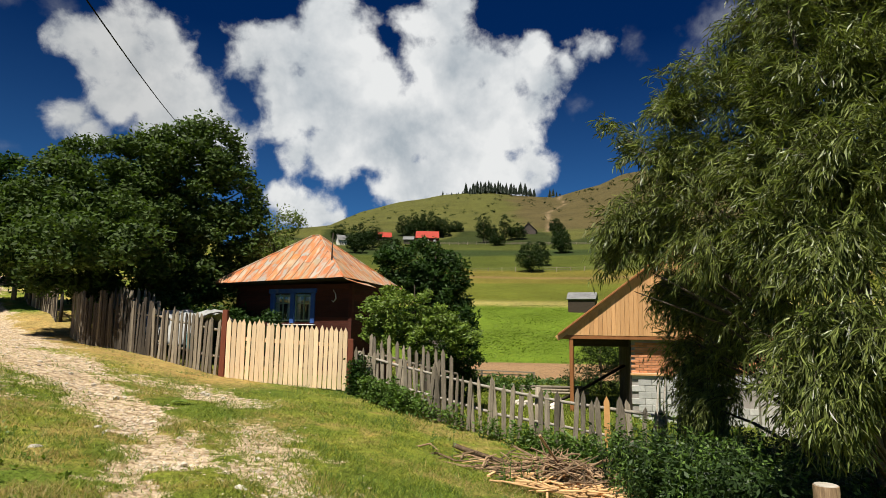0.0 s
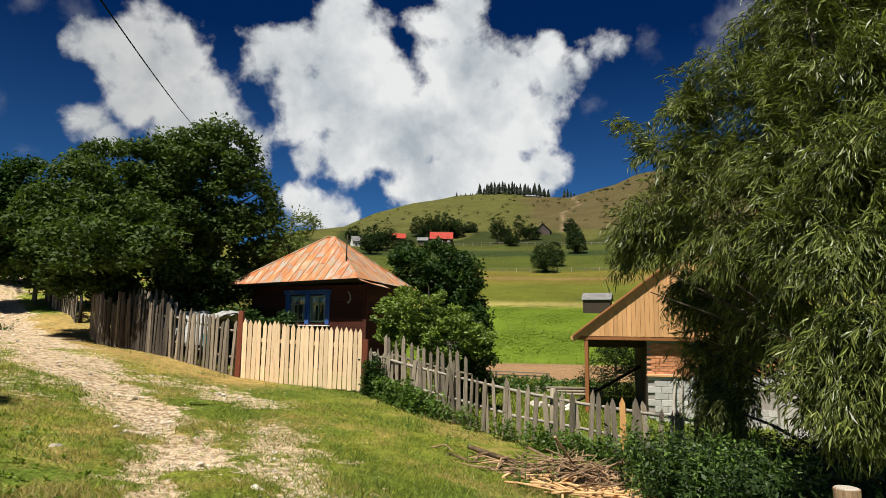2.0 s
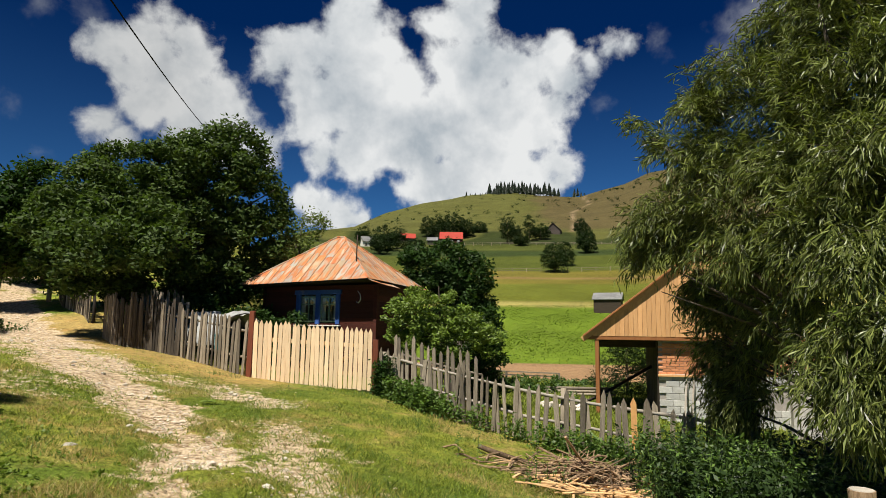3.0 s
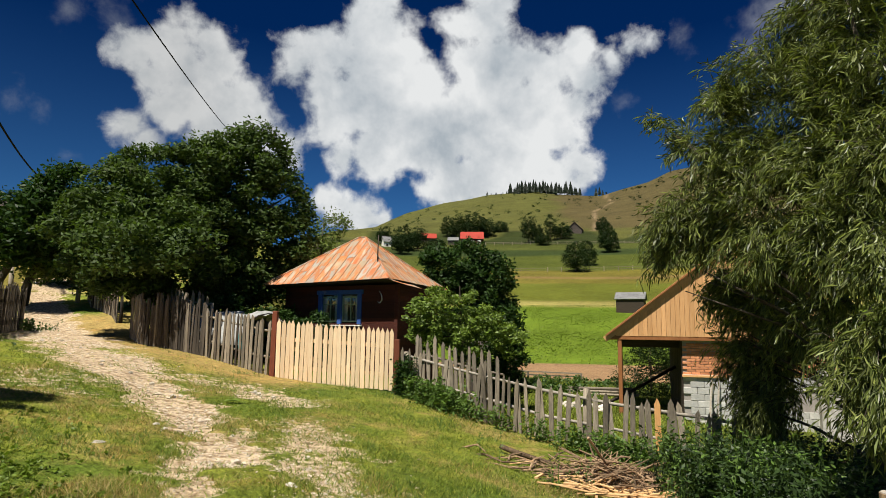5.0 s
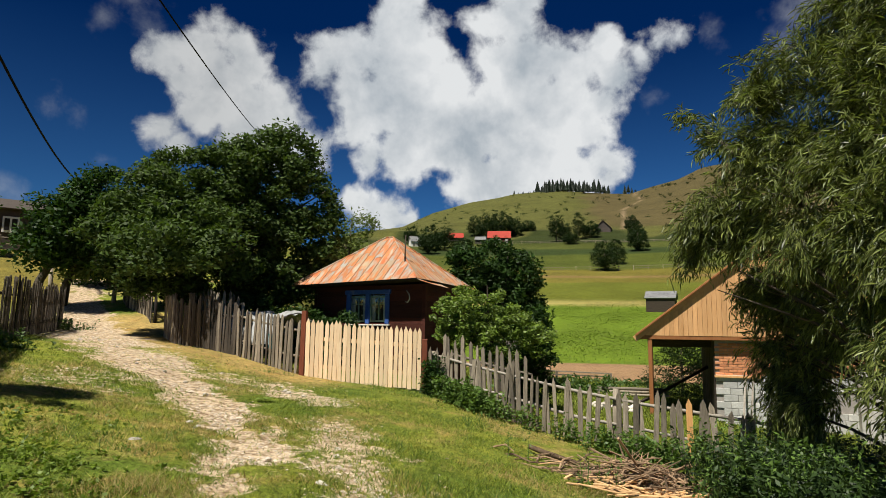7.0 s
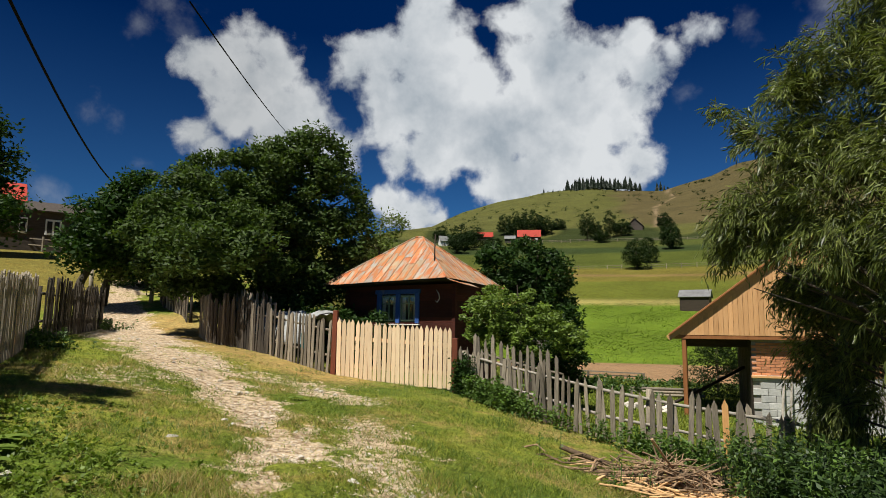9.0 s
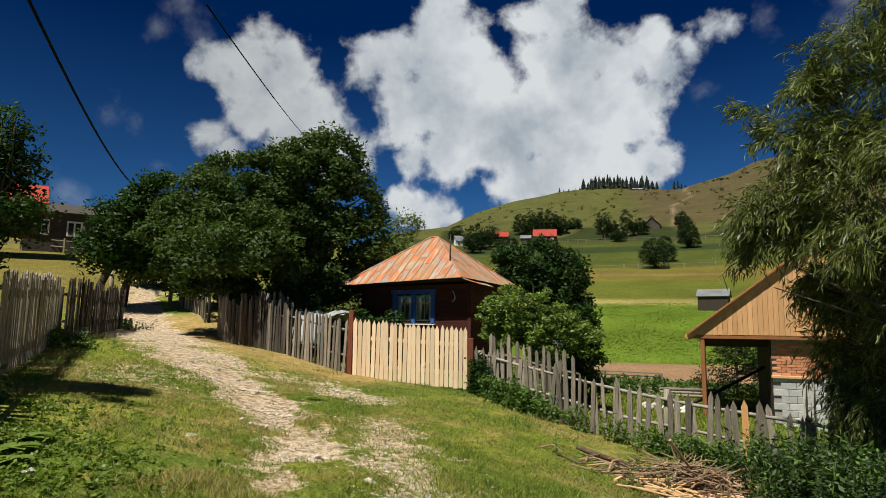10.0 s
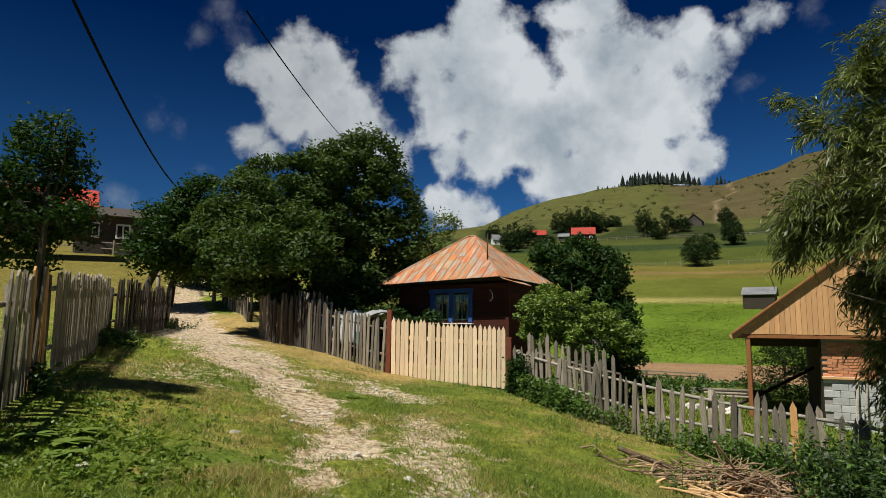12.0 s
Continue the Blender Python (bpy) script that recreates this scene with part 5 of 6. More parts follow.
    v = np.stack([a, m1 + side * w, t, m1 - side * w], 1).reshape(-1, 3)
    i = np.arange(n)[:, None] * 4
    f = np.concatenate([i + np.array([[0, 1, 2]]), i + np.array([[0, 2, 3]])], 0)
    put("crown", big_mesh("crown", v, f, M_WILLOW), root)
    v, f = join(tubes)
    put("shoot_mass", mesh("shoot_mass", v, f, M_BARK), root)["kind"] = "stuff"
    limbs = []
    for k, (b, w2) in enumerate([(0.1, 0.15), (-0.35, 0.10), (0.35, 0.11), (-0.18, 0.09)]):
        limbs.append(tube([(b * 0.4, 0.1 * k, -0.3), (b * 1.0, 0.1, 1.2), (b * 1.8, 0.1, 2.8), (b * 2.4, 0, 4.6), (b * 3.2, 0, 6.4)], [w2 * 1.2, w2, w2 * 0.8, w2 * 0.5, w2 * 0.12], 8))
    for k in range(46):
        b = blobs[rng.integers(len(blobs))]
        e = b[:3] + rng.normal(size=3) * b[3] * 0.4
        s = np.array([e[0] * 0.25, e[1] * 0.25, max(0.7, e[2] * 0.55)])
        m = (s + e) / 2 + np.array([0, 0, 0.15]) + rng.normal(size=3) * 0.1
        r = rng.uniform(0.015, 0.04)
        limbs.append(tube([tuple(s), tuple(m), tuple(e)], [r, r * 0.7, r * 0.2], 5))
    v, f = join(limbs)
    put("trunk", mesh("trunk", v, f, M_BARK, True), root)


willow()


# ---- weeds, grass, stones and brush ----
def blades(name, label, n, material, seed, area, h, w, keep, bend=0.5):
    """Many single grass blades over a stretch of the ground; area: ranges of heading and distance."""
    rng = np.random.default_rng(seed)
    a0, a1, r0, r1 = area
    az = np.radians(rng.uniform(a0, a1, n))
    r = r0 * (r1 / r0) ** rng.uniform(0, 1, n)
    x, y = r * np.sin(az), r * np.cos(az)
    ok = rng.uniform(size=n) < keep(x, y, rng)
    x, y, r = x[ok], y[ok], r[ok]
    n = len(x)
    z = ground(x, y) - 0.01
    t = rng.uniform(0, 2 * np.pi, n)
    tall = rng.uniform(h[0], h[1], n) * (0.85 + 0.35 * wobble(x, y, 2.2, 4))
    wid = w * (1 + r / 9)
    sx, sy = np.cos(t) * wid, np.sin(t) * wid
    lx, ly = rng.normal(size=n) * bend * tall, rng.normal(size=n) * bend * tall
    p0 = np.stack([x - sx, y - sy, z], 1)
    p1 = np.stack([x + sx, y + sy, z], 1)
    p2 = np.stack([x + lx, y + ly, z + tall], 1)
    v = np.stack([p0, p1, p2], 1).reshape(-1, 3)
    ob = new(name, big_mesh(name, v, np.arange(3 * n).reshape(-1, 3), material))
    return tagged(ob, label, "grass", kind="stuff")


lawn = lambda x, y, g: np.clip(1.05 - 1.3 * bare(x, y), 0.04, 1) * (1 - 0.75 * dry_verge(x, y))
green = lambda x, y, g: np.clip(0.62 + wobble(x, y, 0.9, 4) * 0.12 + wobble(x, y, 3.1, 15) * 0.6, 0, 1) * (1 - bare(x, y)) * (1 - 0.9 * dry_verge(x, y))
tufty = lambda x, y, g: np.clip(wobble(x, y, 1.1, 21) * 0.9 + wobble(x, y, 4.1, 22) * 0.7 - 0.25, 0, 1) * np.clip(1.1 - 1.5 * bare(x, y), 0, 1)
straw = lambda x, y, g: np.clip(wobble(x, y, 1.4, 11) * 0.8 + wobble(x, y, 6.0, 12) * 0.6 - 0.05, 0, 1) * np.clip(1.1 - 1.3 * bare(x, y), 0, 1)
blades("meadow_grass", "short sunlit yellow-green grass on the bank", 330000, M_BLADE, 51, (-56, 42, 3.0, 19), (0.018, 0.060), 0.0026, lawn, 0.9)
blades("green_grass", "fresh green grass tufts on the bank", 150000, M_MEADOW, 52, (-56, 42, 3.0, 15), (0.02, 0.06), 0.0032, green, 0.9)
blades("grass_tufts", "longer tufts of green grass standing out of the turf", 70000, M_BRIGHTWEED, 56, (-56, 42, 3.2, 15), (0.05, 0.13), 0.0026, tufty, 0.6)
blades("dry_grass", "dry straw-coloured grass among the green", 150000, M_DRYBLADE, 53, (-56, 42, 3.2, 15), (0.03, 0.11), 0.0022, straw, 0.7)
blades("trodden_grass", "short trodden grass beside the cart track", 50000, M_BLADE, 55, (-180, 180, 0.6, 12), (0.018, 0.05), 0.005, lawn, 0.8)
blades("yard_grass", "rough green grass in the yard behind the fence", 60000, M_BLADE, 54, (-2, 32, 12.5, 36), (0.05, 0.16), 0.005, lambda x, y, g: np.clip(y - 13.5 + 0.9 * x, 0, 1), 0.5)


def crop_tufts():
    """Leafy tufts of the green meadow below the fields."""
    rng = np.random.default_rng(57)
    n = 60000
    az, r = np.radians(rng.uniform(2, 40, n)), rng.uniform(55, 93, n)
    x, y = r * np.sin(az), r * np.cos(az)
    ok = rng.uniform(size=n) < np.clip(0.5 + 0.6 * wobble(x, y, 0.35, 6), 0, 1)
    P = np.stack([x, y, ground(x, y) + rng.uniform(0.01, 0.03, n)], 1)[ok]
    v, f = leaves(P, 9.0, 0.24, 0.5, rng)
    tagged(new("meadow_tufts", big_mesh("meadow_tufts", v, f, M_MEADOW)), "rough bright green meadow plants", "grass", kind="stuff")


crop_tufts()


def weed_patch(label, spots, seed, height, leaf, material, aspect=0.55):
    """Leafy upright weeds: stems with paired leaves. spots: x, y, spread, number."""
    rng = np.random.default_rng(seed)
    P, tubes = [], []
    for sx, sy, spread, count in spots:
        for _ in range(count):
            x, y = sx + rng.normal() * spread, sy + rng.normal() * spread * 0.7
            z = gz(x, y)
            H = height * rng.uniform(0.45, 1.2)
            lx, ly = rng.normal(size=2) * 0.16 * H
            steps = int(4 + H / 0.055)
            tubes.append(tube([(x, y, z - 0.03), (x + lx * 0.4, y + ly * 0.4, z + H * 0.55), (x + lx, y + ly, z + H)], [0.006, 0.005, 0.002], 3))
            for k in range(steps):
                f = (k + 1) / steps
                c = np.array([x + lx * f * f, y + ly * f * f, z + H * f])
                for _ in range(3):
                    P.append(c + rng.normal(size=3) * np.array([1, 1, 0.35]) * leaf * (1.0 - 0.55 * f))
    v, f = leaves(np.array(P), 1.2, leaf, aspect, rng, 0.15)
    tv, tf = join(tubes)
    n = len(v)
    me = bpy.data.meshes.new("weeds")
    me.from_pydata(v.tolist() + [tuple(p) for p in tv], [], f.tolist() + [tuple(i + n for i in q) for q in tf])
    me.materials.append(material)
    return tagged(new("weeds", me), label, "weeds", kind="stuff")


weed_patch("dense leafy green weeds along the foot of the picket fence", [(-0.3, 13.55, 0.12, 20), (0.1, 13.1, 0.2, 46), (0.45, 12.75, 0.2, 40), (0.9, 12.35, 0.16, 12), (1.4, 11.9, 0.12, 6)], 61, 0.48, 0.085, M_BRIGHTWEED)
weed_patch("dark green nettles in front of the picket fence", [(1.9, 11.4, 0.15, 8), (2.5, 11.05, 0.22, 24), (3.2, 10.75, 0.25, 44), (4.0, 10.4, 0.3, 42)], 62, 0.42, 0.08, M_BRIGHTWEED)
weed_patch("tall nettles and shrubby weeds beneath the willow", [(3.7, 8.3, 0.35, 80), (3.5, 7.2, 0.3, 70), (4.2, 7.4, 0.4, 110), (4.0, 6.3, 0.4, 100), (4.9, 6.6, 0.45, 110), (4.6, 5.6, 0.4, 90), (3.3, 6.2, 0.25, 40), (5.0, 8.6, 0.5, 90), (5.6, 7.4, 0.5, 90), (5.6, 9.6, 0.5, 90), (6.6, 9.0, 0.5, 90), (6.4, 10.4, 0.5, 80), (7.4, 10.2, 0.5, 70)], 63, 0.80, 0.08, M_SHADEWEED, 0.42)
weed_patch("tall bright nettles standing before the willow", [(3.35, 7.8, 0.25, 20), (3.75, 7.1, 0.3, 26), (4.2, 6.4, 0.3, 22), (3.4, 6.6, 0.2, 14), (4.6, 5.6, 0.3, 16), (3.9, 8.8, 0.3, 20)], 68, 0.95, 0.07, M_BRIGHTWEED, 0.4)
weed_patch("ivy-like creeper climbing the gate post", [(-0.62, 14.02, 0.08, 26), (-0.5, 13.9, 0.12, 26)], 64, 0.75, 0.08, M_DARKLEAF)
weed_patch("low leafy weeds at the foot of the board fence", [(-8.6, 11.3, 0.3, 40), (-8.2, 10.6, 0.25, 24), (-12.6, 19.2, 0.4, 40), (-5.4, 6.1, 0.15, 12)], 65, 0.30, 0.08, M_WEEDLEAF)
weed_patch("low carpet of broad-leaved weeds on the bank below the board fence", [(-4.5, 5.5, 0.5, 90), (-4.0, 4.9, 0.45, 100), (-3.6, 4.3, 0.4, 90), (-4.9, 6.3, 0.3, 40), (-3.4, 5.2, 0.45, 50), (-4.3, 6.6, 0.4, 30), (-3.0, 4.4, 0.35, 40)], 69, 0.045, 0.04, M_MEADOW, 0.7)
weed_patch("thin upright weed stalks in the grass", [(1.55, 7.7, 0.06, 3), (1.9, 7.9, 0.08, 3), (0.9, 8.6, 0.1, 2)], 67, 0.42, 0.06, M_BRIGHTWEED, 0.3)
weed_patch("bushy weeds on the yard slope behind the fence", [(4.0, 24.0, 1.0, 40), (5.4, 26.0, 1.0, 40), (9.0, 33.0, 1.6, 60)], 66, 0.35, 0.16, M_WEEDLEAF)


def burdock(x, y, s, seed):
    rng = random.Random(seed)
    root = thing("burdock", pose(x, y, gz(x, y)), "broad-leaved green burdock growing low in the grass", "plant", "burdock plants on the bank")
    for k in range(9):
        a, L = k * 2.4 + rng.uniform(-.3, .3), s * rng.uniform(0.6, 1.1)
        v, f = [], []
        for i in range(6):
            t = i / 5
            w = L * 0.42 * math.sin(math.pi * min(1, 0.12 + t * 0.9)) ** 0.8
            zc = L * (0.5 * t - 0.45 * t * t) + 0.03
            for q, up in ((-1, 0.10), (0, 0.0), (1, 0.10)):
                v.append((t * L, q * w, zc + up * w * (1 + 0.4 * math.sin(7 * t + q))))
        for i in range(5):
            for q in (0, 1):
                f.append((i * 3 + q, i * 3 + 3 + q, i * 3 + 4 + q, i * 3 + 1 + q))
        put("leaf", mesh("leaf", v, f, M_BUSHLEAF, True), root, pose(0, 0, 0, 0, 0, math.degrees(a)))


for k, (x, y, s) in enumerate([(-3.95, 4.75, 0.20), (-4.25, 4.75, 0.18), (-3.75, 4.5, 0.17), (-4.1, 5.1, 0.2), (-3.05, 9.9, 0.17)]):
    burdock(x, y, s, k)


def rock_mesh(seed, s=(1, 0.8, 0.55)):
    bm = bmesh.new()
    bmesh.ops.create_icosphere(bm, subdivisions=2, radius=0.5)
    for v in bm.verts:
        n = noise.noise(v.co * 2.1 + Vector((seed * 7.3, 0, 0)))
        v.co = Vector((v.co.x * s[0], v.co.y * s[1], v.co.z * s[2])) * (1 + 0.45 * n)
    me = bpy.data.meshes.new("stone")
    bm.to_mesh(me)
    bm.free()
    me.materials.append(M_STONE)
    return me


rocks = [rock_mesh(k) for k in range(6)]
RS = random.Random(71)


def stone(x, y, s, label="pale limestone lying on the track"):
    ob = put("stone", RS.choice(rocks), None, pose(x, y, gz(x, y) + s * 0.10 - 0.03, RS.uniform(-15, 15), RS.uniform(-15, 15), RS.uniform(0, 360)) @ Matrix.Scale(s, 4))
    tagged(ob, label, "stone", "stones about the track")


stone(-3.25, 6.3, 0.16, "whitish stone lying in the grass")
stone(-3.5, 4.4, 0.18, "flat pale stone in the grass")
stone(-1.2, 5.6, 0.14)
placed = 0
while placed < 54:
    y = RS.uniform(4.2, 16)
    k = RS.random()
    path = LANE if k < 0.6 else RUT
    (ax, ay), (bx, by) = min(zip(path, path[1:]), key=lambda s: abs((s[0][1] + s[1][1]) / 2 - y))
    t = RS.random()
    stone(ax + (bx - ax) * t + RS.gauss(0, 0.32), ay + (by - ay) * t + RS.gauss(0, 0.2), RS.uniform(0.03, 0.10))
    placed += 1


def gravel():
    """Loose pebbles over the bare parts of the ground."""
    rng = np.random.default_rng(72)
    n = 210000
    az, r = np.radians(rng.uniform(-70, 30, n)), 1.5 * (30 / 1.5) ** rng.uniform(0, 1, n)
    x, y = r * np.sin(az), r * np.cos(az)
    ok = rng.uniform(size=n) < bare(x, y) ** 1.3 * np.clip(0.25 + 0.5 * wobble(x, y, 2.3, 3), 0.05, 1)
    x, y, r = x[ok], y[ok], r[ok]
    n = len(x)
    s = rng.uniform(0.006, 0.026, n) * (0.8 + r / 18) * (1 + 0.9 * (rng.uniform(size=n) > 0.97))
    octa = np.array([(1, 0, 0), (0.2, 1, 0), (-1, 0.1, 0), (-0.1, -0.9, 0), (0.1, 0.05, 0.42)])
    t = rng.uniform(0, 6.28, n)
    c, sn = np.cos(t)[:, None], np.sin(t)[:, None]
    k = octa[None] * (1 + rng.normal(size=(n, 5, 3)) * 0.22) * s[:, None, None]
    vx, vy = k[..., 0] * c - k[..., 1] * sn, k[..., 0] * sn + k[..., 1] * c
    zb = ground(x, y) - 0.05 * bare(x, y) - 0.004
    v = np.stack([vx + x[:, None], vy + y[:, None], k[..., 2] + zb[:, None] + 0.006], -1).reshape(-1, 3)
    f = np.array([(0, 1, 4), (1, 2, 4), (2, 3, 4), (3, 0, 4)])
    F = (np.arange(n)[:, None, None] * 5 + f[None]).reshape(-1, 3)
    tagged(new("gravel", big_mesh("gravel", v, F, M_GRAVEL)), "loose pale gravel on the cart track", "gravel", kind="stuff")


gravel()


def brush_pile():
    root = thing("brush_pile", pose(2.35, 8.55, gz(2.35, 8.55)), "heap of dry sticks, twigs and split wood on the grass", "brush pile")
    rnd = random.Random(81)
    sticks = []
    for k in range(10):
        L, r = rnd.uniform(0.5, 1.3), rnd.uniform(0.008, 0.02)
        v, f = tube([(-L / 2, 0, 0), (-L * .15, rnd.uniform(-.10, .10), rnd.uniform(-.06, .06)), (L * .2, rnd.uniform(-.10, .10), rnd.uniform(-.06, .07)), (L / 2, 0, 0)], [r, r * .9, r * .75, r * .4], 5)
        sticks.append(mesh("stick", v, f, M_TWIG))
    chips = [boxmesh("split_piece", rnd.uniform(.18, .6), rnd.uniform(.02, .04), rnd.uniform(.012, .025), M_CHIP, 0.003) for _ in range(5)]
    for k in range(250):
        u, w = rnd.gauss(0, 0.55), rnd.gauss(0, 0.36)
        x, y = 0.15 + u * 1.05, -0.1 + w
        hgt = max(0, 0.30 - 0.22 * (u * u / .5 + w * w / .3)) * rnd.uniform(0.1, 1.15)
        turn = rnd.uniform(0, 180) if k % 3 == 0 else rnd.gauss(20, 40)
        put("stick", rnd.choice(sticks), root, pose(x, y, gz(2.35 + x, 8.55 + y) - gz(2.35, 8.55) + 0.02 + hgt, rnd.uniform(-20, 20), rnd.gauss(0, 14), turn) @ Matrix.Scale(rnd.uniform(0.45, 1.0), 4))
    for k in range(100):
        x, y = rnd.gauss(0.1, 0.5), rnd.gauss(-0.68, 0.25)
        put("split_piece", rnd.choice(chips), root, pose(x, y, gz(2.35 + x, 8.55 + y) - gz(2.35, 8.55) + 0.02 + rnd.uniform(0, .10), rnd.uniform(-15, 15), rnd.gauss(0, 6), rnd.gauss(10, 50)))
    for k in range(26):
        x, y = rnd.gauss(-1.0, 0.3), rnd.gauss(0.1, 0.25)
        put("stick", rnd.choice(sticks), root, pose(x, y, gz(2.35 + x, 8.55 + y) - gz(2.35, 8.55) + 0.02, 0, rnd.gauss(0, 3), rnd.gauss(-15, 25)), "reddish dry twig")


brush_pile()


def bent_branch():
    v, f = tube([(1.05, 9.35, gz(1.05, 9.35) + .10), (1.25, 9.3, gz(1.25, 9.3) + .07), (1.55, 9.2, gz(1.55, 9.2) + .05), (1.9, 9.15, gz(1.9, 9.15) + .03)], [0.035, 0.04, 0.035, 0.02], 7)
    tagged(new("branch", mesh("branch", v, f, M_TWIG, True)), "bent dry branch lying in the grass", "branch")


bent_branch()


def cut_post():
    x, y = 3.06, 4.14
    z = gz(x, y)
    root = thing("wooden_post", pose(x, y, z), "short sawn log standing upright among the weeds", "post")
    v, f = tube([(0, 0, -0.2), (0.01, 0, 0.5), (0, 0.01, 0.43 - z)], [0.088, 0.085, 0.082], 14)
    put("log", mesh("log", v, f, M_TWIG, False), root)
    v, f = tube([(0, 0.01, 0.43 - z), (0, 0.01, 0.436 - z)], [0.076, 0.074], 14)
    put("sawn_end", mesh("sawn_end", v, f, M_RAIL), root, None, "pale sawn end")


cut_post()


# ---- things behind the fences ----
def plastic_tunnel():
    """A low hoop tunnel under crumpled clear sheet, beside the cottage."""
    root = thing("plastic_tunnel", pose(-5.35, 17.35, gz(-5.35, 17.35), 0, 0, -35) @ Matrix.Scale(1.12, 4), "low garden tunnel of crumpled clear plastic behind the fence", "greenhouse")
    v, f = [], []
    rnd = random.Random(91)
    nx, na = 18, 14
    for i in range(nx):
        for k in range(na):
            t = math.pi * k / (na - 1)
            r = 0.72 + rnd.uniform(-.13, .13)
            v.append((-1.1 + 2.2 * i / (nx - 1), math.cos(t) * r, 0.32 + math.sin(t) * r * 1.0))
    for i in range(nx - 1):
        for k in range(na - 1):
            f.append((i * na + k, i * na + k + 1, (i + 1) * na + k + 1, (i + 1) * na + k))
    put("sheet", mesh("sheet", v, f, M_TARP, True), root)
    for x in (-1.1, 0, 1.1):
        pts = [(x, math.cos(math.pi * k / 8) * 0.77, (0.32 + math.sin(math.pi * k / 8) * 0.74) if 0 < k < 8 else 0.0) for k in range(9)]
        hv, hf = tube(pts, [0.014] * 9, 5)
        put("hoop", mesh("hoop", hv, hf, M_IRON), root)


plastic_tunnel()


def garden_pole():
    x, y = -8.75, 18.9
    v, f = tube([(0, 0, -0.2), (0.01, 0, 1.3), (0.0, 0.02, 2.5)], [0.03, 0.026, 0.022], 7)
    tagged(put("garden_pole", mesh("garden_pole", v, f, M_GREY, True), None, pose(x, y, gz(x, y))), "thin grey pole standing behind the board fence", "pole")


def hung_cloth():
    x, y = -4.62, 15.27
    v, f = [], []
    for i in range(6):
        for k in range(4):
            v.append((i * 0.03 - 0.08, 0.012 * math.sin(2.3 * i + k), 0.14 * k - 0.2 + 0.01 * (i % 2)))
    for i in range(5):
        for k in range(3):
            f.append((i * 4 + k, i * 4 + 4 + k, i * 4 + 5 + k, i * 4 + 1 + k))
    back = [(p[0], p[1] + 0.006, p[2]) for p in v]
    n = len(v)
    ob = put("hung_cloth", mesh("hung_cloth", v + back, f + [tuple(q + n for q in g[::-1]) for g in f], M_TEAL, True), None, pose(x, y - 0.02, gz(x, y) + 0.55, 0, 0, 149))
    tagged(ob, "scrap of turquoise cloth hanging on the fence boards", "cloth")


garden_pole()
hung_cloth()


def cable(a, b, r, sag, label):
    a, b = Vector(a), Vector(b)
    pts = []
    for k in range(41):
        t = -0.06 + 1.36 * k / 40
        pts.append(a.lerp(b, t) - Vector((0, 0, sag * 4 * t * (1 - t))))
    v, f = tube(pts, [r] * len(pts), 6)
    tagged(new("power_cable", mesh("power_cable", v, f, M_CABLE, True)), label, "cable")


cable((-13.14, 26.1, 15.4), (-25.74, 75.96, 26.11), 0.036, 0.25, "thin black overhead cable running up behind the walnut")
cable((-23.16, 25.68, 17.65), (-60.0, 94.8, 23.65), 0.085, 1.7, "thick black overhead cable running up the lane")


def gate_posts():
    for x, y, h in ((-16.9, 25.0, 1.4), (-14.8, 26.1, 1.4)):
        v, f = tube([(0, 0, -0.3), (0.02, 0, h * .5), (-0.02, 0.02, h)], [0.10, 0.09, 0.08], 8)
        ob = put("lane_post", mesh("lane_post", v, f, M_GREY, True), None, pose(x, y, gz(x, y)))
        tagged(ob, "stout grey wooden post at the lane's edge", "post", "posts along the lane")


gate_posts()


def log_stack():
    root = thing("log_stack", pose(7.0, 25.5, gz(7.0, 25.5), 0, 0, -10), "low stack of weathered poles lying in the yard", "log stack")
    rnd = random.Random(95)
    for k in range(11):
        v, f = tube([(-1.3 + rnd.uniform(-.2, .2), 0, 0), (0, 0, rnd.uniform(-.02, .02)), (1.3 + rnd.uniform(-.2, .2), 0, 0)], [0.06, 0.055, 0.05], 7)
        put("pole", mesh("pole", v, f, M_GREY, True), root, pose(0, (k % 4) * 0.13 + 0.06 * (k // 4), 0.06 + (k // 4) * 0.11))


log_stack()


def pale_rubble():
    for k in range(9):
        x, y = 4.6 + RS.gauss(0, 0.45), 19.3 + RS.gauss(0, 0.3)
        s = RS.uniform(0.2, 0.45)
        ob = put("stone", RS.choice(rocks), None, pose(x, y, gz(x, y) + s * 0.2, 0, 0, RS.uniform(0, 360)) @ Matrix.Scale(s, 4))
        tagged(ob, "whitish boulder on the yard slope", "stone", "boulders in the yard")


pale_rubble()


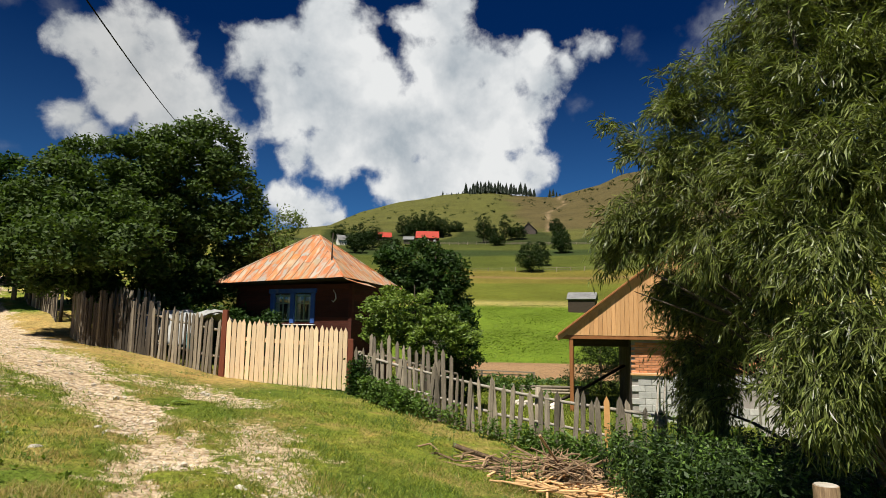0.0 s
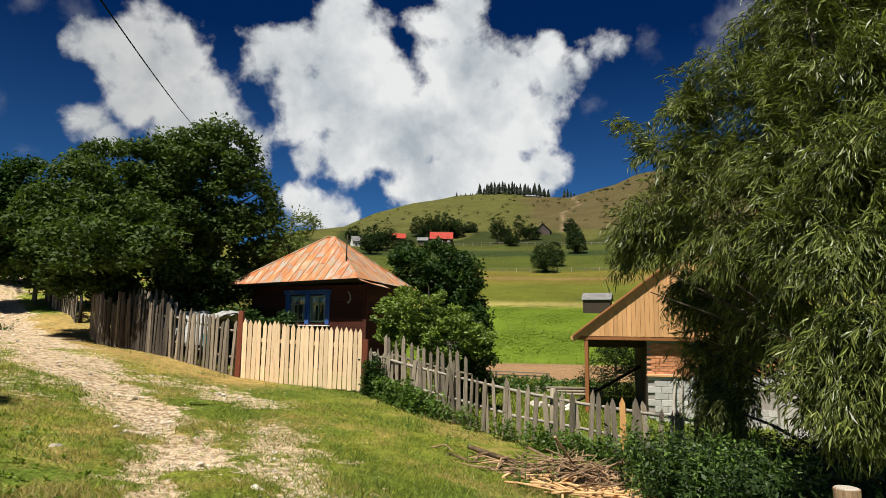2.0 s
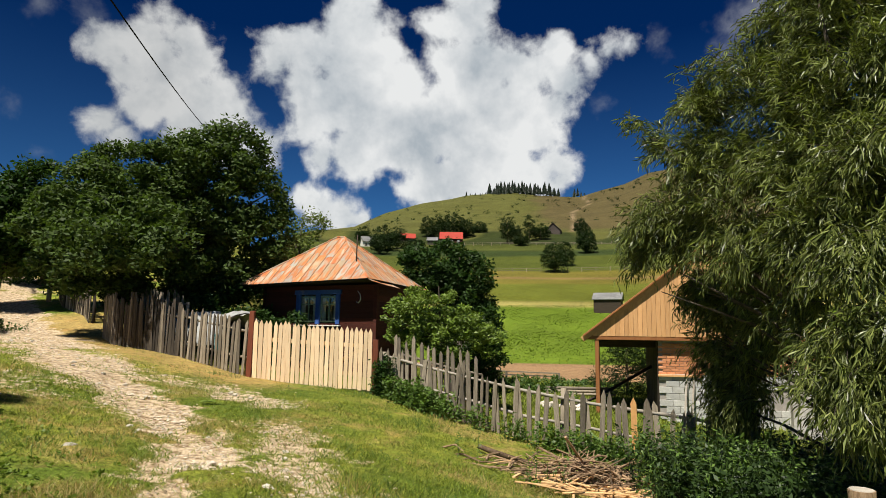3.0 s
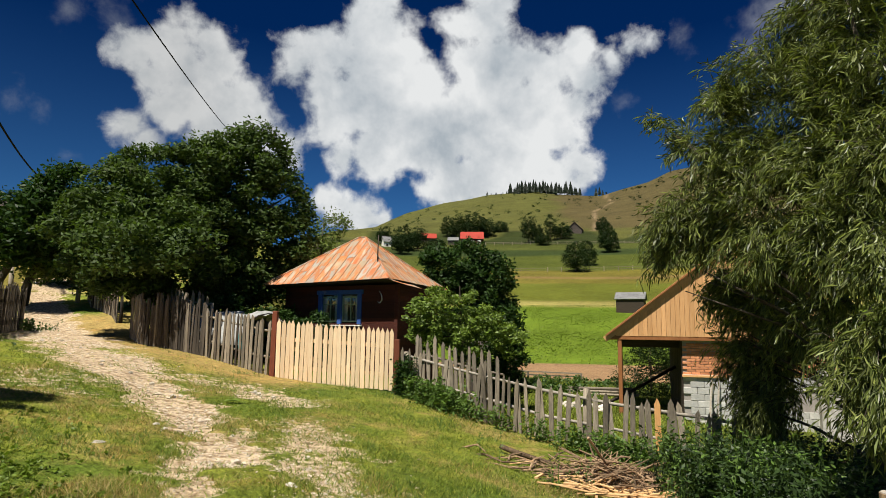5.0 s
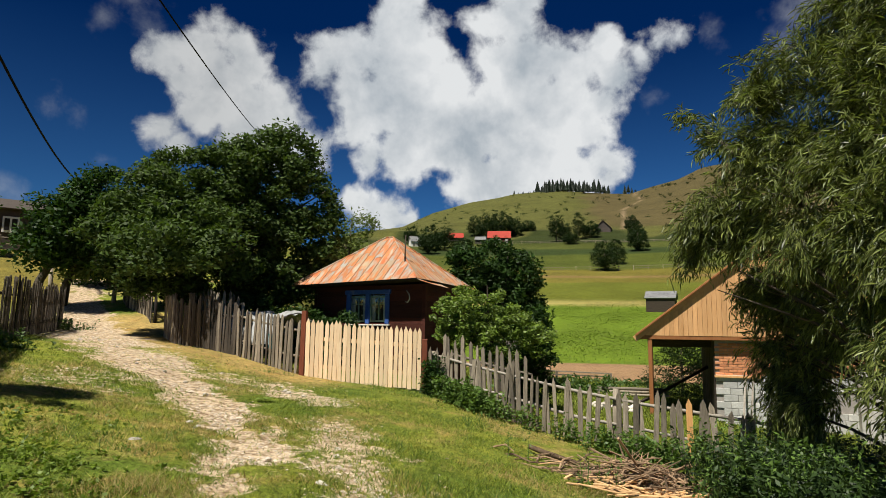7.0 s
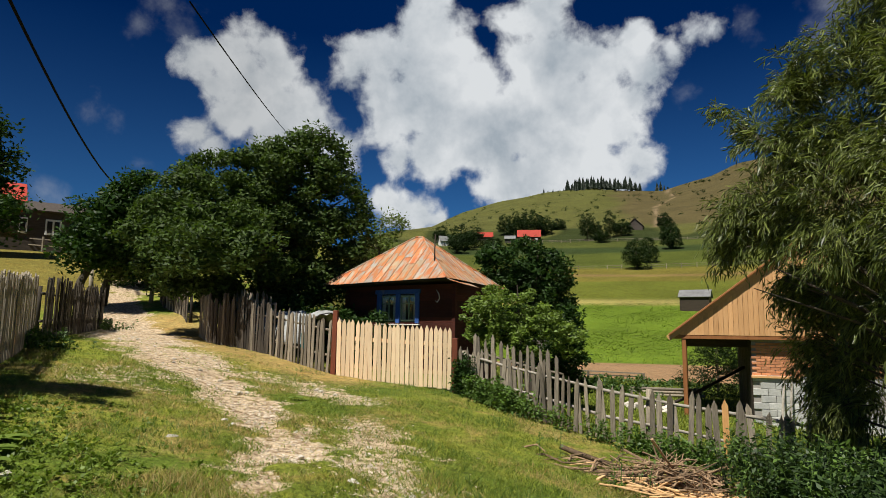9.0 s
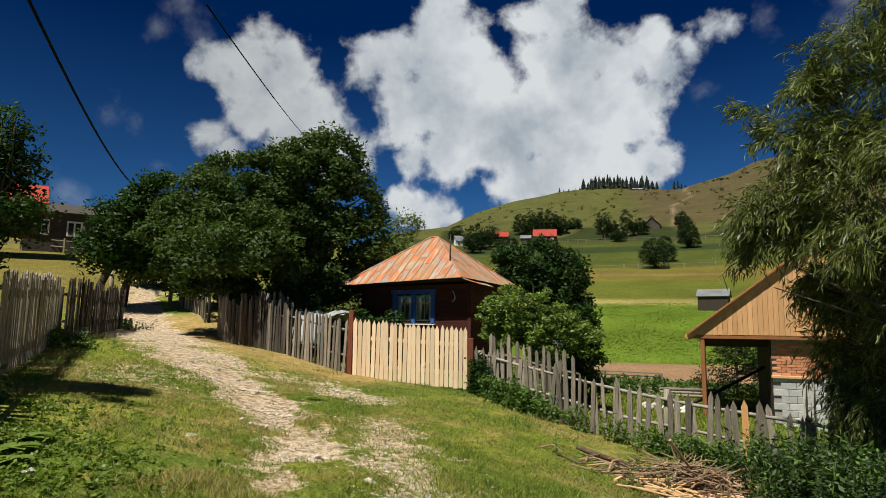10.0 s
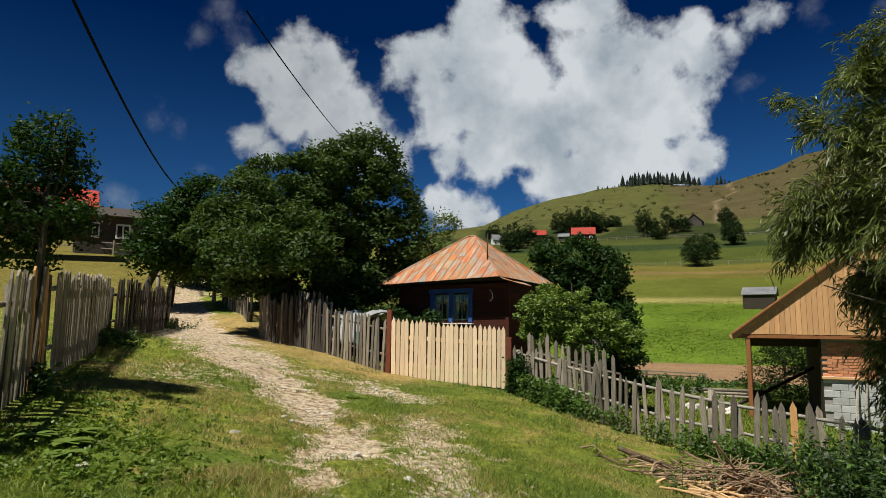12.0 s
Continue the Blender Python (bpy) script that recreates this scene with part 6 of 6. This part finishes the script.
# ---- houses on the slopes ----
def small_house(name, x, y, w, d, h, rise, turn, wall_mat, roof_mat, label, category="house", windows=0, z=None, over=0.35):
    z = gz(x, y) if z is None else z
    root = thing(name, pose(x, y, z, 0, 0, turn), label, category)
    bm = bmesh.new()
    box_into(bm, w, d, h + 1.0, Matrix.Translation((0, 0, -1.0)))
    wall = part("wall", bm, wall_mat, root)
    put("gable", mesh("gable", [(-w / 2, -d / 2, h), (-w / 2, d / 2, h), (-w / 2, 0, h + rise), (w / 2, -d / 2, h), (w / 2, d / 2, h), (w / 2, 0, h + rise)],
                      [(0, 2, 1), (3, 4, 5), (0, 3, 5, 2), (1, 2, 5, 4)], wall_mat), root)
    ang = math.degrees(math.atan2(rise, d / 2))
    ln = math.hypot(rise, d / 2) + over
    slope = boxmesh("roof_slope", w + 2 * over, ln, 0.12, roof_mat, 0.02)
    for s in (-1, 1):
        put("roof_slope", slope, root, pose(0, s * (d / 4 + over * 0.4), h + rise / 2 - over * 0.2, -s * ang, 0, 0))
    for k in range(windows):
        wx = -w / 2 + w * (k + 0.5) / windows
        fr = put("window", boxmesh("window", 1.0, 0.12, 1.15, M_WHITE, 0.02), wall, pose(wx, -d / 2 - 0.03, h - 1.75), "white-framed window")
        put("pane", boxmesh("pane", 0.32, 0.04, 0.85, M_DARKIN), wall, pose(wx - 0.22, -d / 2 - 0.09, h - 1.6))
        put("pane", boxmesh("pane", 0.32, 0.04, 0.85, M_DARKIN), wall, pose(wx + 0.22, -d / 2 - 0.09, h - 1.6))
    return root


small_house("hill_house", 14.0, 210.5, 7.4, 5.6, 1.9, 2.6, -4, M_LOG, M_REDROOF, "red-brown farmhouse with a bright red roof on the slope", windows=3, z=gz(14.0, 210.5) - 0.9)
small_house("hill_house", -14.2, 198, 3.4, 3.4, 1.3, 1.7, 20, M_WHITE, M_GREYROOF, "small white house with a grey roof", windows=2)
small_house("hill_house", -1.2, 215, 5.0, 4, 2.0, 1.8, 5, M_TIMBER, M_REDROOF, "low house with a faded red roof", z=gz(-1.2, 215) - 1.3)
small_house("barn", 7.4, 206, 3.2, 3, 1.2, 1.1, -8, M_TIMBER, M_GREYROOF, "low dark barn with a grey roof", "barn")
small_house("hut", 53.6, 226, 5.0, 5.4, 1.5, 2.6, 72, M_TIMBER, M_TIMBER, "dark timber hut on the hillside", "hut")
small_house("shed", 1.55, 17.4, 0.8, 0.9, 1.25, 0.25, 20, M_TIMBER, M_TIMBER, "small brown wooden shed among the shrubs", "shed", over=0.12)
small_house("barn", 27.3, 83.4, 3.6, 2.8, 1.1, 0.9, -25, M_SOFFIT, M_GREYROOF, "small dark log barn with a grey shingle roof", "barn", over=0.2, z=gz(27.3, 83.4) + 0.5)
small_house("hill_house", -33.2, 44.1, 6.2, 5.0, 2.2, 0.95, 37, M_TIMBER, M_TIMBER, "dark timber house with white windows above the lane", windows=3, z=7.45)
small_house("hill_house", -33.4, 35.2, 7.0, 3.6, 1.0, 1.3, 42, M_TIMBER, M_REDROOF, "timber house with a bright red roof behind the fruit tree", windows=0, z=8.25)


def field_fence(pts, label, tall=1.2):
    root = thing("field_fence", pose(pts[0][0], pts[0][1], gz(*pts[0])), label, "fence")
    inv = root.matrix_basis.inverted()
    total, spot = run(pts)
    n = int(total / 3)
    post = boxmesh("post", 0.12, 0.12, tall, M_GREY)
    for k in range(n + 1):
        x, y, a = spot(total * k / n)
        put("post", post, root, inv @ pose(x, y, gz(x, y) - 0.1))
    for h in (tall * 0.38, tall * 0.75):
        v, f = tube([inv @ Vector((*spot(total * k / n)[:2], gz(*spot(total * k / n)[:2]) + h)) for k in range(n + 1)], [0.05] * (n + 1), 4)
        put("rail", mesh("rail", v, f, M_GREY), root)


field_fence([(17, 138), (30, 137), (45, 134), (62, 128)], "grey pole fence between two hay fields")
field_fence([(18, 203), (34, 203), (50, 198), (70, 190)], "dark pole fence along the upper field")
field_fence([(-38, 40.5), (-32, 41.4), (-26, 43.5)], "grey board fence in front of the timber house")
field_fence([(2.5, 36), (6, 36.5), (9, 37)], "low pole fence at the edge of the ploughed strip", 0.5)


# ---- far trees ----
def far_tree(x, y, h, w, seed, material=M_FARLEAF, label="dark round tree standing alone in the fields", n=150):
    tree("field_tree", x, y, [(0, 0, h * 0.58, w * 0.5, w * 0.5, h * 0.42), (w * 0.15, 0, h * 0.36, w * 0.46, w * 0.46, h * 0.34), (-w * 0.18, 0, h * 0.42, w * 0.4, w * 0.4, h * 0.3)],
         material, label, n, 26, w * 0.09, max(0.26, w * 0.07), 0.6, seed, trunk=0.14, limbs=4, group="trees scattered over the fields")


FR = random.Random(99)
for k, (x, y, h, w) in enumerate([(32.4, 136.2, 6.9, 5.2), (37.5, 146, 6.2, 4.0), (50, 171, 6.9, 5.4), (41.5, 211, 9.5, 4.2), (33.2, 207, 10.5, 5.2), (37, 214, 6, 4.5), (36.6, 200, 4, 4.5), (-8.1, 185, 7.6, 7.2), (-4.4, 192, 6.8, 6.0),
                                  (10, 218, 9.5, 7.0), (15.5, 222, 9.5, 8.0), (6, 226, 8, 5), (46, 214, 6, 6), (20, 226, 7, 6), (58, 200, 6, 5), (60, 160, 5, 4), (-9, 175, 6, 5), (1.5, 178, 4.5, 5), (26, 232, 5, 6), (-16, 205, 6, 5), (64, 226, 6, 5)]):
    far_tree(x, y, h, w, 200 + k)


def spruce_mesh():
    v, f = [], []
    rnd = random.Random(7)
    for t in range(9):
        z0, z1 = 0.10 + t * 0.098, 0.10 + t * 0.098 + 0.19
        r = 0.27 * (1 - t / 9.6)
        n = 11
        b = len(v)
        v.append((0, 0, min(1.0, z1)))
        for k in range(2 * n):
            q = r * (1.0 if k % 2 == 0 else 0.55) * rnd.uniform(0.8, 1.15)
            a = math.pi * k / n
            v.append((q * math.cos(a), q * math.sin(a), z0 - (0.03 if k % 2 == 0 else 0) + rnd.uniform(-.01, .01)))
        f += [(b, b + 1 + k, b + 1 + (k + 1) % (2 * n)) for k in range(2 * n)]
    return mesh("crown", v, f, M_SPRUCE)


def spruces():
    rnd = random.Random(17)
    crown = spruce_mesh()
    v, f = tube([(0, 0, -0.08), (0, 0, 0.3)], [0.022, 0.018], 6)
    stem = mesh("trunk", v, f, M_BARK)
    first = None
    # heading, and how tall, along the crest
    rows = [(5.2 + 0.25 * k + rnd.uniform(-.15, .15), rnd.uniform(2.5, 6)) for k in range(8)] + [(7.4 + 0.135 * k + rnd.uniform(-.1, .1), rnd.uniform(4.5, 10)) for k in range(48)] + [(13.9 + rnd.uniform(-.2, .2), 6), (15.3, 7), (15.6, 6), (15.9, 5)]
    for az, h in rows:
        r = rnd.uniform(412, 430)
        x, y = r * math.sin(radians(az)), r * math.cos(radians(az))
        m = pose(x, y, gz(x, y) - 0.6, 0, 0, rnd.uniform(0, 360))
        if first is None:
            first = thing("spruce_tree", m, "dark pointed spruce on the crest of the hill", "tree", "spruces on the crest")
            first.scale = (h, h, h)
            put("crown", crown, first)
            put("trunk", stem, first)
        else:
            first.scale = (h, h, h)
            copy_thing(first, m)


spruces()


def hill_scrub():
    """Low bushes dotted over the hillside."""
    rng = np.random.default_rng(44)
    P = []
    for k in range(150):
        az, r = rng.uniform(-8, 26), rng.uniform(236, 415)
        x, y = r * math.sin(radians(az)), r * math.cos(radians(az))
        s = rng.uniform(0.6, 1.9)
        P.append(np.array([x, y, gz(x, y) + s * 0.5]) + rng.normal(size=(60, 3)) * s * np.array([0.5, 0.5, 0.35]))
    v, f = leaves(np.concatenate(P), 0.9, 0.5, 0.6, rng)
    tagged(new("hill_scrub", big_mesh("hill_scrub", v, f, M_FARLEAF)), "low dark bushes scattered over the hill", "scrub", kind="stuff")


hill_scrub()
